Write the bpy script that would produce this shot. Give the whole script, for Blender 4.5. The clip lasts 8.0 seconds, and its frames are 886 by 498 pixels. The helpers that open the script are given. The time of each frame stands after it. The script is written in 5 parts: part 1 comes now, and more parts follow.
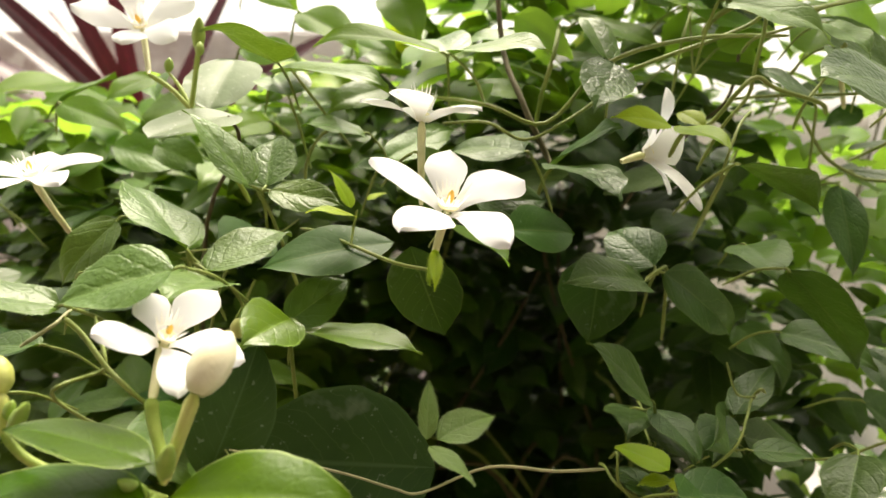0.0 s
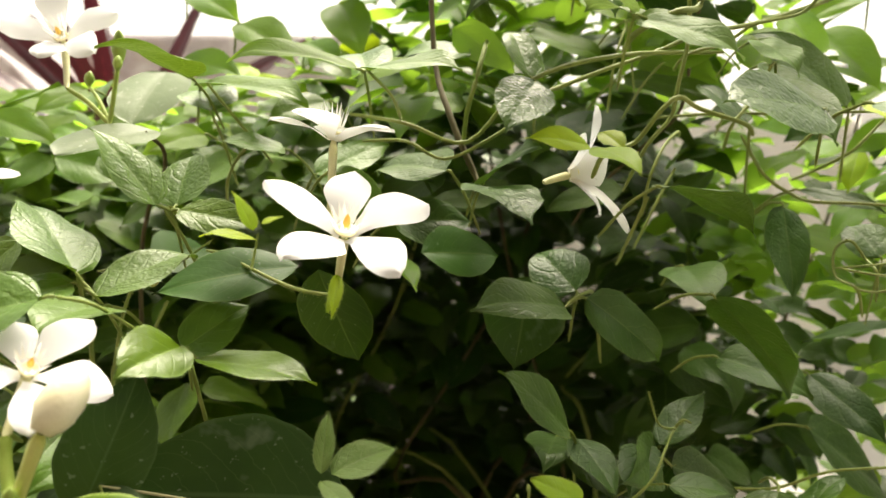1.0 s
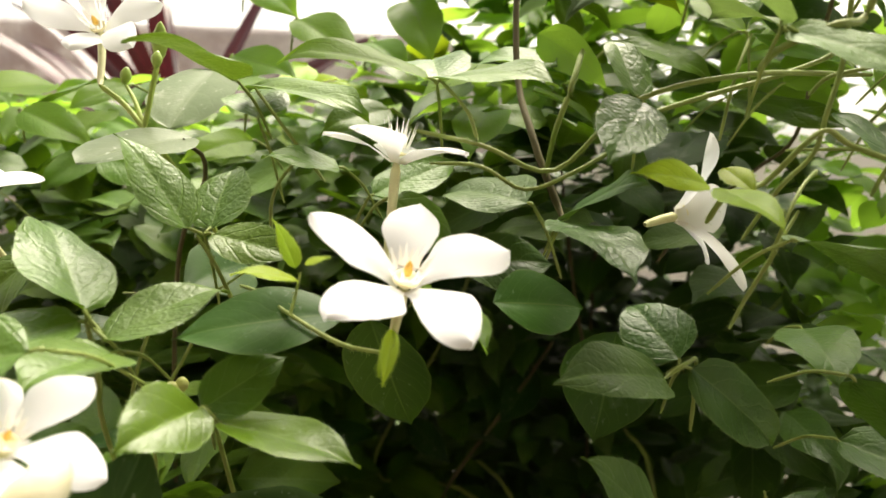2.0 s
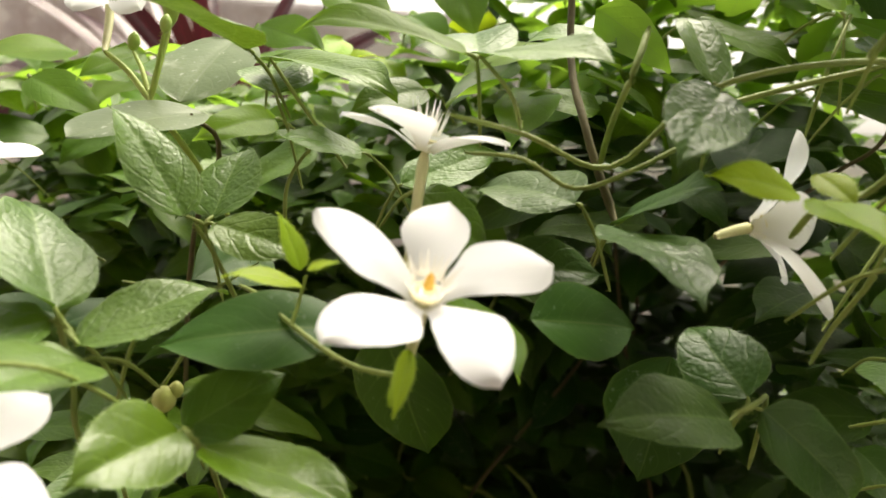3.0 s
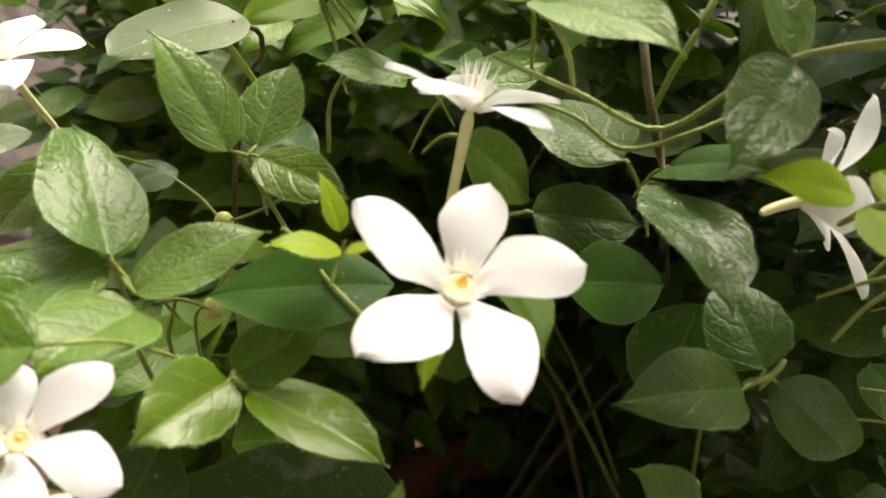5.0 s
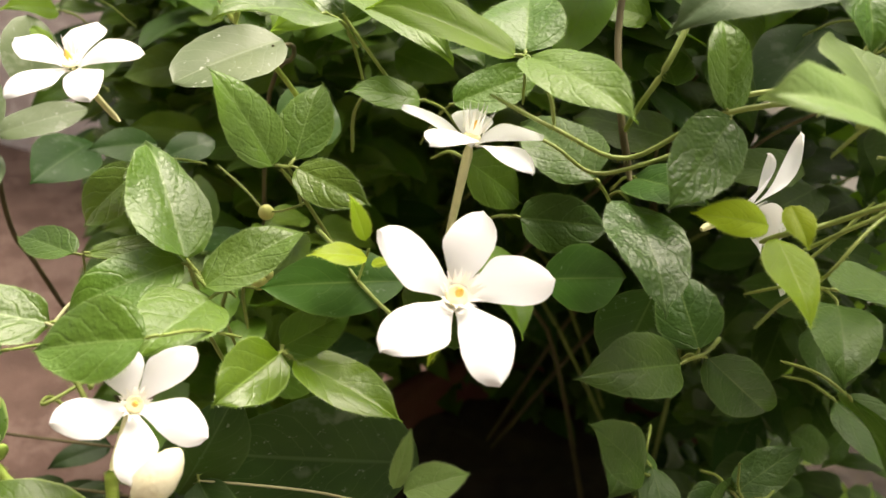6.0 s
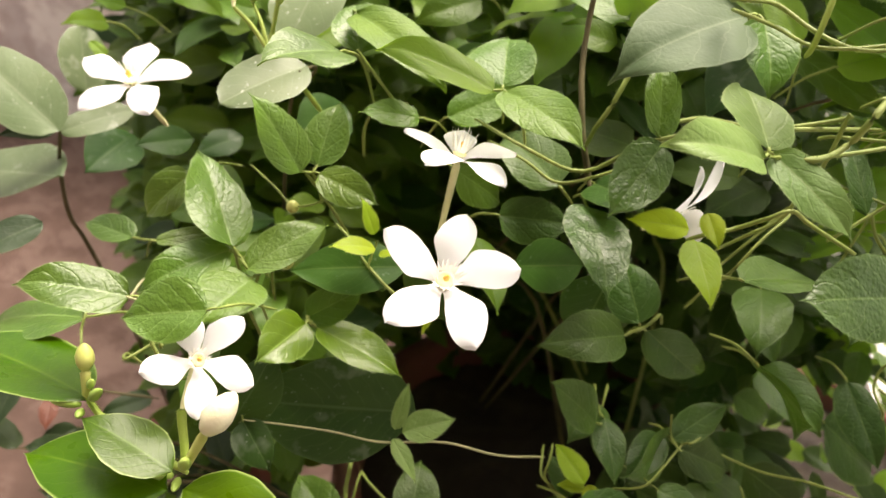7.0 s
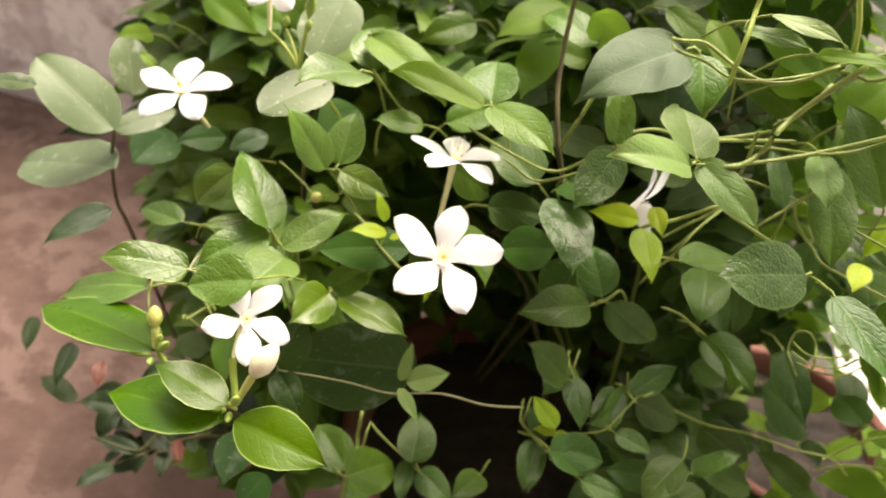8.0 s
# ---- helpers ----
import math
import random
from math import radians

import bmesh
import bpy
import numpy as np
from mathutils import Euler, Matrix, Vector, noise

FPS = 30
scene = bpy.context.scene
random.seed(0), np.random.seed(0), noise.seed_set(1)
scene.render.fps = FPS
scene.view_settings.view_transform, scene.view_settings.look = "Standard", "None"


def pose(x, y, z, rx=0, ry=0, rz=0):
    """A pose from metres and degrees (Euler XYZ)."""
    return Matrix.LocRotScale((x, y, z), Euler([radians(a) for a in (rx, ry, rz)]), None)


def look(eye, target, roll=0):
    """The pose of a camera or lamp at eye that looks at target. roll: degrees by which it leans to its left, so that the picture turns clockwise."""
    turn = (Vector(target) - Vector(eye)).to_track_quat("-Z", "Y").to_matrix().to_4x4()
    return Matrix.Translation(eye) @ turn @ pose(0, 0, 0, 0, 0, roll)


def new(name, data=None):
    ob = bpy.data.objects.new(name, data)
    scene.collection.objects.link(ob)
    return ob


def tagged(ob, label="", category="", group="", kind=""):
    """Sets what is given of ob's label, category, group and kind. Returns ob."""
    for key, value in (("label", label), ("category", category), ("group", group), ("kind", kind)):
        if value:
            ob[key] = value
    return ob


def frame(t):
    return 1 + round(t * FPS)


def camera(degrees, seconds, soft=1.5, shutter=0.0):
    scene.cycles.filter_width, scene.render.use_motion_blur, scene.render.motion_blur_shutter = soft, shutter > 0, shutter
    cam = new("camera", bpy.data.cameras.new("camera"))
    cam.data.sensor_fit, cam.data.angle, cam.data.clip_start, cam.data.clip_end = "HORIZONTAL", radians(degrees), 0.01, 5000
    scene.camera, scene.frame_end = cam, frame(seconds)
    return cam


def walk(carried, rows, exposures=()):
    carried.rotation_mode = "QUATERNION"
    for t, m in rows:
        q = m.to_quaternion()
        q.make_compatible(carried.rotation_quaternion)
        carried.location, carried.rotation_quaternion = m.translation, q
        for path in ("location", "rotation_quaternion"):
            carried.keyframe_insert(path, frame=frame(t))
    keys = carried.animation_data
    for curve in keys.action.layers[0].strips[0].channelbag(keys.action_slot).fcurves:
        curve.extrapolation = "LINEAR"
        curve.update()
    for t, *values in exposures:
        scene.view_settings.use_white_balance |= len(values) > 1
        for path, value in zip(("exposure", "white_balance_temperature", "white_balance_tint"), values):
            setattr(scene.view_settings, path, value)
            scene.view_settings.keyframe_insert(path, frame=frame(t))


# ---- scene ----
cam = camera(62.5, 8.0)
METRES, EYE, TILT, LEAN, TURN = 0.27, 0.75, -8.0, 0.0, 0.0
ROWS = [
    (0.0, 0.0, 0.0, 0.0, -0.0, -0.0, 0.0),
    (0.5, 0.0377, -0.0024, 0.0116, -0.24, 0.15, 0.09),
    (1.0, 0.0949, 0.0253, 0.0217, 0.43, 0.19, -0.42),
    (1.5, 0.0732, 0.0859, 0.0496, 2.41, 0.26, -2.05),
    (3.0, 0.0662, 0.2377, 0.0773, 7.45, -1.42, -6.32),
    (3.5, 0.0672, 0.2535, 0.0942, 9.08, -4.41, -7.41),
    (4.0, 0.0575, 0.2608, 0.1246, 10.32, -9.25, -8.28),
    (4.5, 0.0527, 0.2737, 0.1556, 11.08, -14.03, -8.86),
    (6.0, 0.0559, 0.1511, 0.3205, 12.63, -25.76, -10.17),
    (6.5, 0.0671, 0.0978, 0.3801, 13.0, -27.61, -10.38),
    (7.0, 0.0827, 0.0121, 0.4206, 13.32, -28.37, -10.7),
    (7.5, 0.1022, -0.0639, 0.456, 13.46, -28.9, -10.92),
    (8.0, 0.1078, -0.1553, 0.5055, 13.6, -29.37, -11.25),
]
cam.data.dof.use_dof, cam.data.dof.focus_distance, cam.data.dof.aperture_fstop = True, 0.19, 17.0
walk(cam, [(t, pose(0, 0, EYE, TILT, LEAN, TURN) @ pose(METRES * x, METRES * y, METRES * z, 90 + pitch, roll, yaw)) for t, x, y, z, yaw, pitch, roll in ROWS],
     exposures=((0.0, 1.06, 7800, 9), (1.0, 1.18, 7800, 9), (3.0, 0.87, 7600, 8), (4.2, 0.80, 7600, 10), (6.0, 1.03, 7700, 14), (8.0, 1.20, 7700, 18)))

# ---- light: hazy bright sky over an open yard, one wide soft sun ----
SUN_UP, SUN_ROUND = radians(64), radians(12)
world = bpy.data.worlds.new("sky")
scene.world = world
world.use_nodes = True
sky = world.node_tree.nodes.new("ShaderNodeTexSky")
sky.sky_type, sky.sun_disc = "NISHITA", False
sky.sun_elevation, sky.sun_rotation = SUN_UP, SUN_ROUND
sky.air_density, sky.dust_density = 1.0, 4.0
soft_sky = world.node_tree.nodes.new("ShaderNodeHueSaturation")
soft_sky.inputs["Saturation"].default_value = 0.15
world.node_tree.links.new(sky.outputs[0], soft_sky.inputs["Color"])
world.node_tree.links.new(soft_sky.outputs[0], world.node_tree.nodes["Background"].inputs["Color"])
world.node_tree.nodes["Background"].inputs["Strength"].default_value = 0.16
sun = new("sun", bpy.data.lights.new("sun", "SUN"))
sun.data.energy, sun.data.angle, sun.data.color = 3.8, radians(40), (1.0, 0.97, 0.92)
sun.matrix_world = look((math.sin(SUN_ROUND) * math.cos(SUN_UP) * 5, math.cos(SUN_ROUND) * math.cos(SUN_UP) * 5, math.sin(SUN_UP) * 5), (0, 0, 0))


# ---- materials ----
class Nodes:
    """Short spelling for node trees."""

    def __init__(self, name):
        self.mat = bpy.data.materials.new(name)
        self.mat.use_nodes = True
        self.tree = self.mat.node_tree
        self.bsdf = self.tree.nodes["Principled BSDF"]
        self.out = self.tree.nodes["Material Output"]

    def add(self, kind, **values):
        node = self.tree.nodes.new("ShaderNode" + kind)
        for key, value in values.items():
            if key == "op":
                node.operation = value
            elif key == "blend":
                node.data_type, node.blend_type = "RGBA", value
            else:
                node.inputs[key.replace("_", " ")].default_value = value
        return node

    def link(self, a, b):
        self.tree.links.new(a, b)

    def maths(self, op, a, b=None, c=None):
        node = self.add("Math", op=op)
        for i, value in enumerate((a, b, c)):
            if value is None:
                continue
            if isinstance(value, (int, float)):
                node.inputs[i].default_value = value
            else:
                self.link(value, node.inputs[i])
        return node.outputs[0]

    def mix(self, fac, a, b, blend="MIX"):
        node = self.add("Mix", blend=blend)
        for socket, value in ((node.inputs[0], fac), (node.inputs[6], a), (node.inputs[7], b)):
            if isinstance(value, (int, float)):
                socket.default_value = value
            elif isinstance(value, tuple):
                socket.default_value = (*value, 1)
            else:
                self.link(value, socket)
        return node.outputs[2]

    def noise(self, scale, detail=3.0, vector=None, rough=0.55):
        node = self.add("TexNoise", Scale=scale, Detail=detail, Roughness=rough)
        if vector is not None:
            self.link(vector, node.inputs["Vector"])
        return node.outputs["Fac"]

    def ramp(self, value, low, high):
        node = self.add("MapRange", From_Min=low, From_Max=high)
        self.link(value, node.inputs[0])
        return node.outputs[0]

    def bump(self, height, strength, distance):
        node = self.add("Bump", Strength=strength, Distance=distance)
        self.link(height, node.inputs["Height"])
        self.link(node.outputs[0], self.bsdf.inputs["Normal"])
        return node.outputs[0]


def leaf_material(name, deep, light, vein, through_colour, rough, veins=7.0, quilt=0.5, thin=0.3, spots=0.0, coat=0.0, shine=0.5, edge=0.45, brim=None, blister=0.0):
    """A leaf blade: u runs from stalk to tip, v across; veins leave the midrib at an angle."""
    n = Nodes(name)
    uv = n.add("SeparateXYZ")
    coord = n.add("TexCoord")
    n.link(coord.outputs["UV"], uv.inputs[0])
    u, v = uv.outputs[0], uv.outputs[1]
    side = n.maths("ABSOLUTE", n.maths("SUBTRACT", v, 0.5))
    info = n.add("ObjectInfo")
    shift = n.maths("MULTIPLY", info.outputs["Random"], 37.0)
    where = n.add("VectorMath", op="ADD")
    n.link(coord.outputs["Object"], where.inputs[0])
    n.link(shift, where.inputs[1])
    place = where.outputs[0]
    wob = n.noise(90, 3, place)
    sweep = n.maths("ADD", n.maths("MULTIPLY", side, veins * 0.45), n.maths("MULTIPLY", n.maths("MULTIPLY", side, side), veins * 0.5))
    run = n.maths("ADD", n.maths("SUBTRACT", n.maths("MULTIPLY", u, veins), sweep), n.maths("MULTIPLY", wob, 1.5))
    saw = n.maths("ABSOLUTE", n.maths("SUBTRACT", n.maths("FRACT", run), 0.5))
    line = n.ramp(saw, 0.04, 0.006)
    rib = n.ramp(side, 0.022, 0.006)
    veined = n.maths("MAXIMUM", n.maths("MULTIPLY", line, 0.6), rib)
    mottle = n.ramp(n.noise(45, 3, place), 0.3, 0.72)
    island = n.add("NewGeometry").outputs["Random Per Island"]
    chance = n.maths("FRACT", n.maths("ADD", info.outputs["Random"], island))
    colour = n.mix(mottle, deep, light)
    tone = n.add("HueSaturation", Saturation=1.0, Value=1.0)
    n.link(colour, tone.inputs["Color"])
    n.link(n.maths("ADD", n.maths("MULTIPLY", chance, 0.03), 0.487), tone.inputs["Hue"])
    n.link(n.maths("ADD", n.maths("MULTIPLY", n.maths("FRACT", n.maths("MULTIPLY", chance, 7.3)), 0.5), 0.75), tone.inputs["Value"])
    colour = n.mix(n.maths("MULTIPLY", veined, 0.75), tone.outputs[0], vein)
    rim = n.ramp(side, 0.462, 0.492)
    colour = n.mix(n.maths("MULTIPLY", rim, edge), colour, brim or vein)
    if spots:
        dots = n.ramp(n.noise(420, 2, place, 0.7), 0.66, 0.72)
        smears = n.ramp(n.noise(75, 3, place, 0.6), 0.60, 0.70)
        colour = n.mix(n.maths("MULTIPLY", n.maths("MAXIMUM", dots, n.maths("MULTIPLY", smears, 0.7)), spots), colour, (0.62, 0.66, 0.58))
    n.link(colour, n.bsdf.inputs["Base Color"])
    gloss = n.maths("ADD", n.maths("MULTIPLY", n.noise(110, 2, place), 0.16), rough - 0.08)
    n.link(gloss, n.bsdf.inputs["Roughness"])
    n.bsdf.inputs["Specular IOR Level"].default_value = shine
    n.bsdf.inputs["Coat Weight"].default_value = coat
    n.bsdf.inputs["Coat Roughness"].default_value = 0.28
    # the blade swells between sunken veins; a net of small veins lies between them
    groove = n.maths("SMOOTH_MIN", n.maths("MULTIPLY", side, 12.0), 1.0, 0.4)
    swell = n.maths("MULTIPLY", n.maths("SMOOTH_MIN", n.maths("MULTIPLY", saw, 9.0), 1.0, 0.7), groove)
    cells = n.add("TexVoronoi", Scale=950.0)
    cells.feature = "SMOOTH_F1"
    n.link(place, cells.inputs["Vector"])
    net = n.maths("MULTIPLY", cells.outputs["Distance"], -0.28 * quilt - blister)
    soft = n.maths("ADD", n.maths("MULTIPLY", n.noise(190, 2, place), 0.55 * quilt + 0.06), n.maths("MULTIPLY", n.noise(850, 2, place), 0.38 * quilt + 0.04))
    relief = n.maths("ADD", net, n.maths("ADD", n.maths("MULTIPLY", swell, 0.20 * quilt), soft))
    turned = n.bump(relief, 0.8, 0.00052)
    glow = n.add("BsdfTranslucent")
    n.link(n.mix(n.maths("MULTIPLY", veined, 0.4), n.mix(0.35, through_colour, tone.outputs[0]), deep), glow.inputs["Color"])
    n.link(turned, glow.inputs["Normal"])
    blend = n.add("MixShader", Fac=thin)
    n.link(n.bsdf.outputs[0], blend.inputs[1])
    n.link(glow.outputs[0], blend.inputs[2])
    n.link(blend.outputs[0], n.out.inputs["Surface"])
    return n.mat


def stalk_material(name, low, high, rough=0.55, scale=90.0):
    n = Nodes(name)
    coord = n.add("TexCoord").outputs["Object"]
    n.link(n.mix(n.ramp(n.noise(scale, 4, coord), 0.3, 0.7), low, high), n.bsdf.inputs["Base Color"])
    n.bsdf.inputs["Roughness"].default_value = rough
    n.bump(n.noise(900, 3, coord), 0.4, 0.0004)
    return n.mat


def petal_material(name, colour, shade, thin=0.32):
    n = Nodes(name)
    uv = n.add("SeparateXYZ")
    coord = n.add("TexCoord")
    n.link(coord.outputs["UV"], uv.inputs[0])
    near = n.ramp(uv.outputs[0], 0.14, 0.0)
    n.link(n.mix(n.maths("MULTIPLY", near, 0.5), n.mix(n.noise(140, 3, coord.outputs["Object"]), colour, shade), (0.86, 0.80, 0.55)), n.bsdf.inputs["Base Color"])
    n.bsdf.inputs["Roughness"].default_value = 0.6
    lines = n.add("TexWave", Scale=9.0, Distortion=1.2, Detail=2.0)
    lines.bands_direction = "Y"
    n.link(coord.outputs["UV"], lines.inputs["Vector"])
    n.bump(lines.outputs["Fac"], 0.08, 0.0002)
    glow = n.add("BsdfTranslucent", Color=(0.94, 0.95, 0.95, 1))
    blend = n.add("MixShader", Fac=thin)
    n.link(n.bsdf.outputs[0], blend.inputs[1])
    n.link(glow.outputs[0], blend.inputs[2])
    n.link(blend.outputs[0], n.out.inputs["Surface"])
    return n.mat


def rough_material(name, low, high, stain, scale, rough=0.85, bump=0.004, flake=None):
    """Cement, plaster, earth or fired clay: two scales of mottling, stains and grit."""
    n = Nodes(name)
    coord = n.add("TexCoord").outputs["Object"]
    base = n.mix(n.ramp(n.noise(scale, 5, coord), 0.3, 0.7), low, high)
    marks = n.ramp(n.noise(scale * 0.35, 6, coord, 0.7), 0.52, 0.68)
    base = n.mix(n.maths("MULTIPLY", marks, 0.8), base, stain)
    if flake:
        bare = n.ramp(n.noise(scale * 0.5, 8, coord, 0.72), 0.50, 0.56)
        base = n.mix(n.maths("MULTIPLY", bare, 0.85), base, flake)
    flecks = n.ramp(n.noise(scale * 5, 3, coord, 0.7), 0.60, 0.72)
    base = n.mix(n.maths("MULTIPLY", flecks, 0.45), base, stain)
    n.link(base, n.bsdf.inputs["Base Color"])
    n.bsdf.inputs["Roughness"].default_value = rough
    n.bump(n.maths("ADD", n.noise(scale * 6, 5, coord), n.noise(scale * 40, 2, coord)), 0.6, bump)
    return n.mat


LEAFLET = leaf_material("leaflet green", (0.046, 0.108, 0.009), (0.088, 0.168, 0.016), (0.12, 0.22, 0.04), (0.20, 0.40, 0.015), 0.42, 4.3, 0.9, 0.15, 0.0, 0.0, 0.27)
MILD = leaf_material("mild green leaflet", (0.052, 0.116, 0.012), (0.094, 0.178, 0.024), (0.16, 0.26, 0.07), (0.26, 0.44, 0.03), 0.38, 4.3, 1.1, 0.16, 0.0, 0.0, 0.42)
# darker copy of the leaflet green: shade on the lower right put into colour
SHADED = leaf_material("leaflet green with shade painted in", (0.030, 0.076, 0.010), (0.056, 0.116, 0.017), (0.10, 0.17, 0.045), (0.14, 0.28, 0.02), 0.42, 4.3, 0.9, 0.12, 0.0, 0.0, 0.30)
PUCKERED = leaf_material("puckered glossy leaflet", (0.030, 0.080, 0.010), (0.058, 0.125, 0.018), (0.11, 0.19, 0.05), (0.16, 0.32, 0.015), 0.36, 4.3, 0.9, 0.16, 0.0, 0.0, 0.5, blister=0.28)
GLOSSY = leaf_material("glossy young leaflet", (0.055, 0.140, 0.005), (0.095, 0.205, 0.010), (0.20, 0.32, 0.06), (0.30, 0.50, 0.02), 0.33, 4.3, 0.45, 0.2, 0.0, 0.0, 0.45)
SOFT = leaf_material("soft pale green leaflet", (0.095, 0.175, 0.042), (0.145, 0.235, 0.066), (0.23, 0.32, 0.12), (0.30, 0.46, 0.10), 0.48, 4.3, 0.8, 0.25, 0.0, 0.0, 0.3)
YOUNG = leaf_material("young leaf", (0.22, 0.36, 0.016), (0.34, 0.47, 0.026), (0.38, 0.50, 0.10), (0.50, 0.66, 0.03), 0.45, 6.0, 0.4, 0.4, 0.0, 0.0, 0.25)
# brighter, yellower copy of the leaflet green: light from behind put into colour
BACKLIT = leaf_material("leaf with back light painted in", (0.09, 0.19, 0.025), (0.15, 0.28, 0.042), (0.24, 0.36, 0.09), (0.38, 0.64, 0.06), 0.45, 5.0, 0.35, 0.60, 0.0, 0.0, 0.2)
# dark green shrub leaf, its colour lowered further to hold the hollow's shade
BROAD = leaf_material("glossy leaf darkened by painted shade", (0.013, 0.040, 0.007), (0.024, 0.062, 0.010), (0.06, 0.11, 0.035), (0.08, 0.20, 0.015), 0.48, 9.0, 0.10, 0.12, 0.15, 0.0, 0.15)
DIM = leaf_material("very dark leaf", (0.012, 0.028, 0.008), (0.024, 0.046, 0.012), (0.04, 0.06, 0.02), (0.06, 0.12, 0.02), 0.5, 6.0, 0.3, 0.12, 0.0, 0.0, 0.25)
FRESH = leaf_material("fresh glossy leaf", (0.028, 0.080, 0.001), (0.054, 0.120, 0.002), (0.075, 0.15, 0.008), (0.22, 0.40, 0.01), 0.30, 7.0, 0.30, 0.16, 0.0, 0.0, 0.22, 0.7, (0.28, 0.38, 0.11))
SHRUBLEAF = leaf_material("shrub leaf", (0.022, 0.060, 0.006), (0.040, 0.094, 0.010), (0.08, 0.14, 0.03), (0.14, 0.28, 0.015), 0.46, 8.0, 0.12, 0.05, 0.1, 0.0, 0.22)
PALE = leaf_material("pale leaf", (0.100, 0.148, 0.068), (0.145, 0.190, 0.098), (0.20, 0.25, 0.15), (0.28, 0.40, 0.13), 0.42, 6.0, 0.2, 0.16, 0.5, 0.0, 0.3)
CRIMSON = leaf_material("crimson strap leaf", (0.022, 0.008, 0.010), (0.055, 0.010, 0.018), (0.22, 0.02, 0.05), (0.25, 0.02, 0.05), 0.45, 2.0, 0.05, 0.15, 0.0, 0.2)
# greyed green: the sky's sheen on this leaf is put into its base colour
WAXY = leaf_material("leaf with grey sheen painted in", (0.050, 0.092, 0.038), (0.078, 0.124, 0.056), (0.12, 0.17, 0.09), (0.16, 0.28, 0.06), 0.58, 4.3, 0.45, 0.12, 0.0, 0.0, 0.22)
RUST = leaf_material("withered red leaf", (0.11, 0.024, 0.016), (0.19, 0.045, 0.028), (0.18, 0.06, 0.035), (0.25, 0.06, 0.03), 0.5)
FRESHSTALK = stalk_material("fresh yellow-green stalk", (0.24, 0.36, 0.05), (0.36, 0.46, 0.10))
STALK = stalk_material("hairy green stalk", (0.15, 0.22, 0.035), (0.24, 0.30, 0.075))
TWIG = stalk_material("brown twig", (0.055, 0.045, 0.015), (0.105, 0.091, 0.032), 0.75)
THREAD = stalk_material("pale runner", (0.28, 0.30, 0.15), (0.40, 0.39, 0.21), 0.6)
TUBE = stalk_material("flower tube", (0.52, 0.53, 0.25), (0.66, 0.64, 0.38), 0.5)
BUDGREEN = stalk_material("green bud", (0.22, 0.36, 0.06), (0.38, 0.50, 0.12), 0.42)
PALEBUD = stalk_material("pale yellow bud", (0.42, 0.47, 0.11), (0.56, 0.58, 0.20), 0.45)
CREAM = stalk_material("cream bud", (0.66, 0.62, 0.40), (0.80, 0.77, 0.58), 0.45)
PETAL = petal_material("white petal", (0.92, 0.94, 0.97), (0.89, 0.91, 0.95))
CORONA = petal_material("white fringe", (0.90, 0.90, 0.86), (0.86, 0.86, 0.80))
ANTHER = stalk_material("orange anther", (0.85, 0.46, 0.06), (0.90, 0.60, 0.14), 0.5)
THROAT = stalk_material("pale throat", (0.84, 0.76, 0.42), (0.90, 0.86, 0.60), 0.5)
CEMENT = rough_material("red oxide cement", (0.100, 0.058, 0.044), (0.170, 0.104, 0.082), (0.066, 0.034, 0.026), 24.0, 0.8, 0.003, (0.185, 0.122, 0.100))
BLOCKER = rough_material("light blocker plaster", (0.30, 0.27, 0.23), (0.36, 0.33, 0.28), (0.22, 0.20, 0.17), 2.0)
LIME = rough_material("limewashed plaster", (0.60, 0.55, 0.57), (0.82, 0.79, 0.80), (0.44, 0.33, 0.32), 22.0, 0.85, 0.0012, (0.93, 0.92, 0.92))
WHITEWASH = rough_material("clean whitewash", (0.80, 0.79, 0.76), (0.88, 0.87, 0.84), (0.66, 0.64, 0.60), 12.0, 0.85, 0.0012)
CLAY = rough_material("fired clay", (0.100, 0.034, 0.024), (0.165, 0.060, 0.042), (0.18, 0.11, 0.085), 14.0, 0.8, 0.002)
EARTH = rough_material("pale earth", (0.42, 0.38, 0.33), (0.52, 0.48, 0.43), (0.34, 0.30, 0.25), 0.4)
SOIL = rough_material("dark potting soil", (0.018, 0.013, 0.010), (0.040, 0.028, 0.020), (0.06, 0.045, 0.03), 60.0, 0.95, 0.008)


# ---- building helpers ----
def mesh_of(name, verts, faces, material, uvs=None, smooth=True):
    me = bpy.data.meshes.new(name)
    me.from_pydata(verts, [], faces)
    me.materials.append(material)
    if uvs is not None:
        layer = me.uv_layers.new(name="UVMap")
        flat = np.array([uvs[i] for f in faces for i in f], dtype=np.float32).ravel()
        layer.data.foreach_set("uv", flat)
    if smooth:
        me.polygons.foreach_set("use_smooth", [True] * len(me.polygons))
    return me


def put(name, me, parent=None, m=None, label=""):
    """Links a mesh built in the yard's own coordinates under its parent."""
    ob = new(name, me)
    if parent is not None:
        ob.parent = parent
        ob.matrix_parent_inverse = parent.matrix_world.inverted() if parent.data is None else Matrix()
    if m is not None:
        ob.matrix_basis = m
    return tagged(ob, label)


def part(name, bm, material, parent, label=""):
    me = bpy.data.meshes.new(name)
    bm.to_mesh(me)
    bm.free()
    me.materials.append(material)
    return put(name, me, parent, None, label)


def thing(name, label, category, group="", kind=""):
    return tagged(new(name), label, category, group, kind)


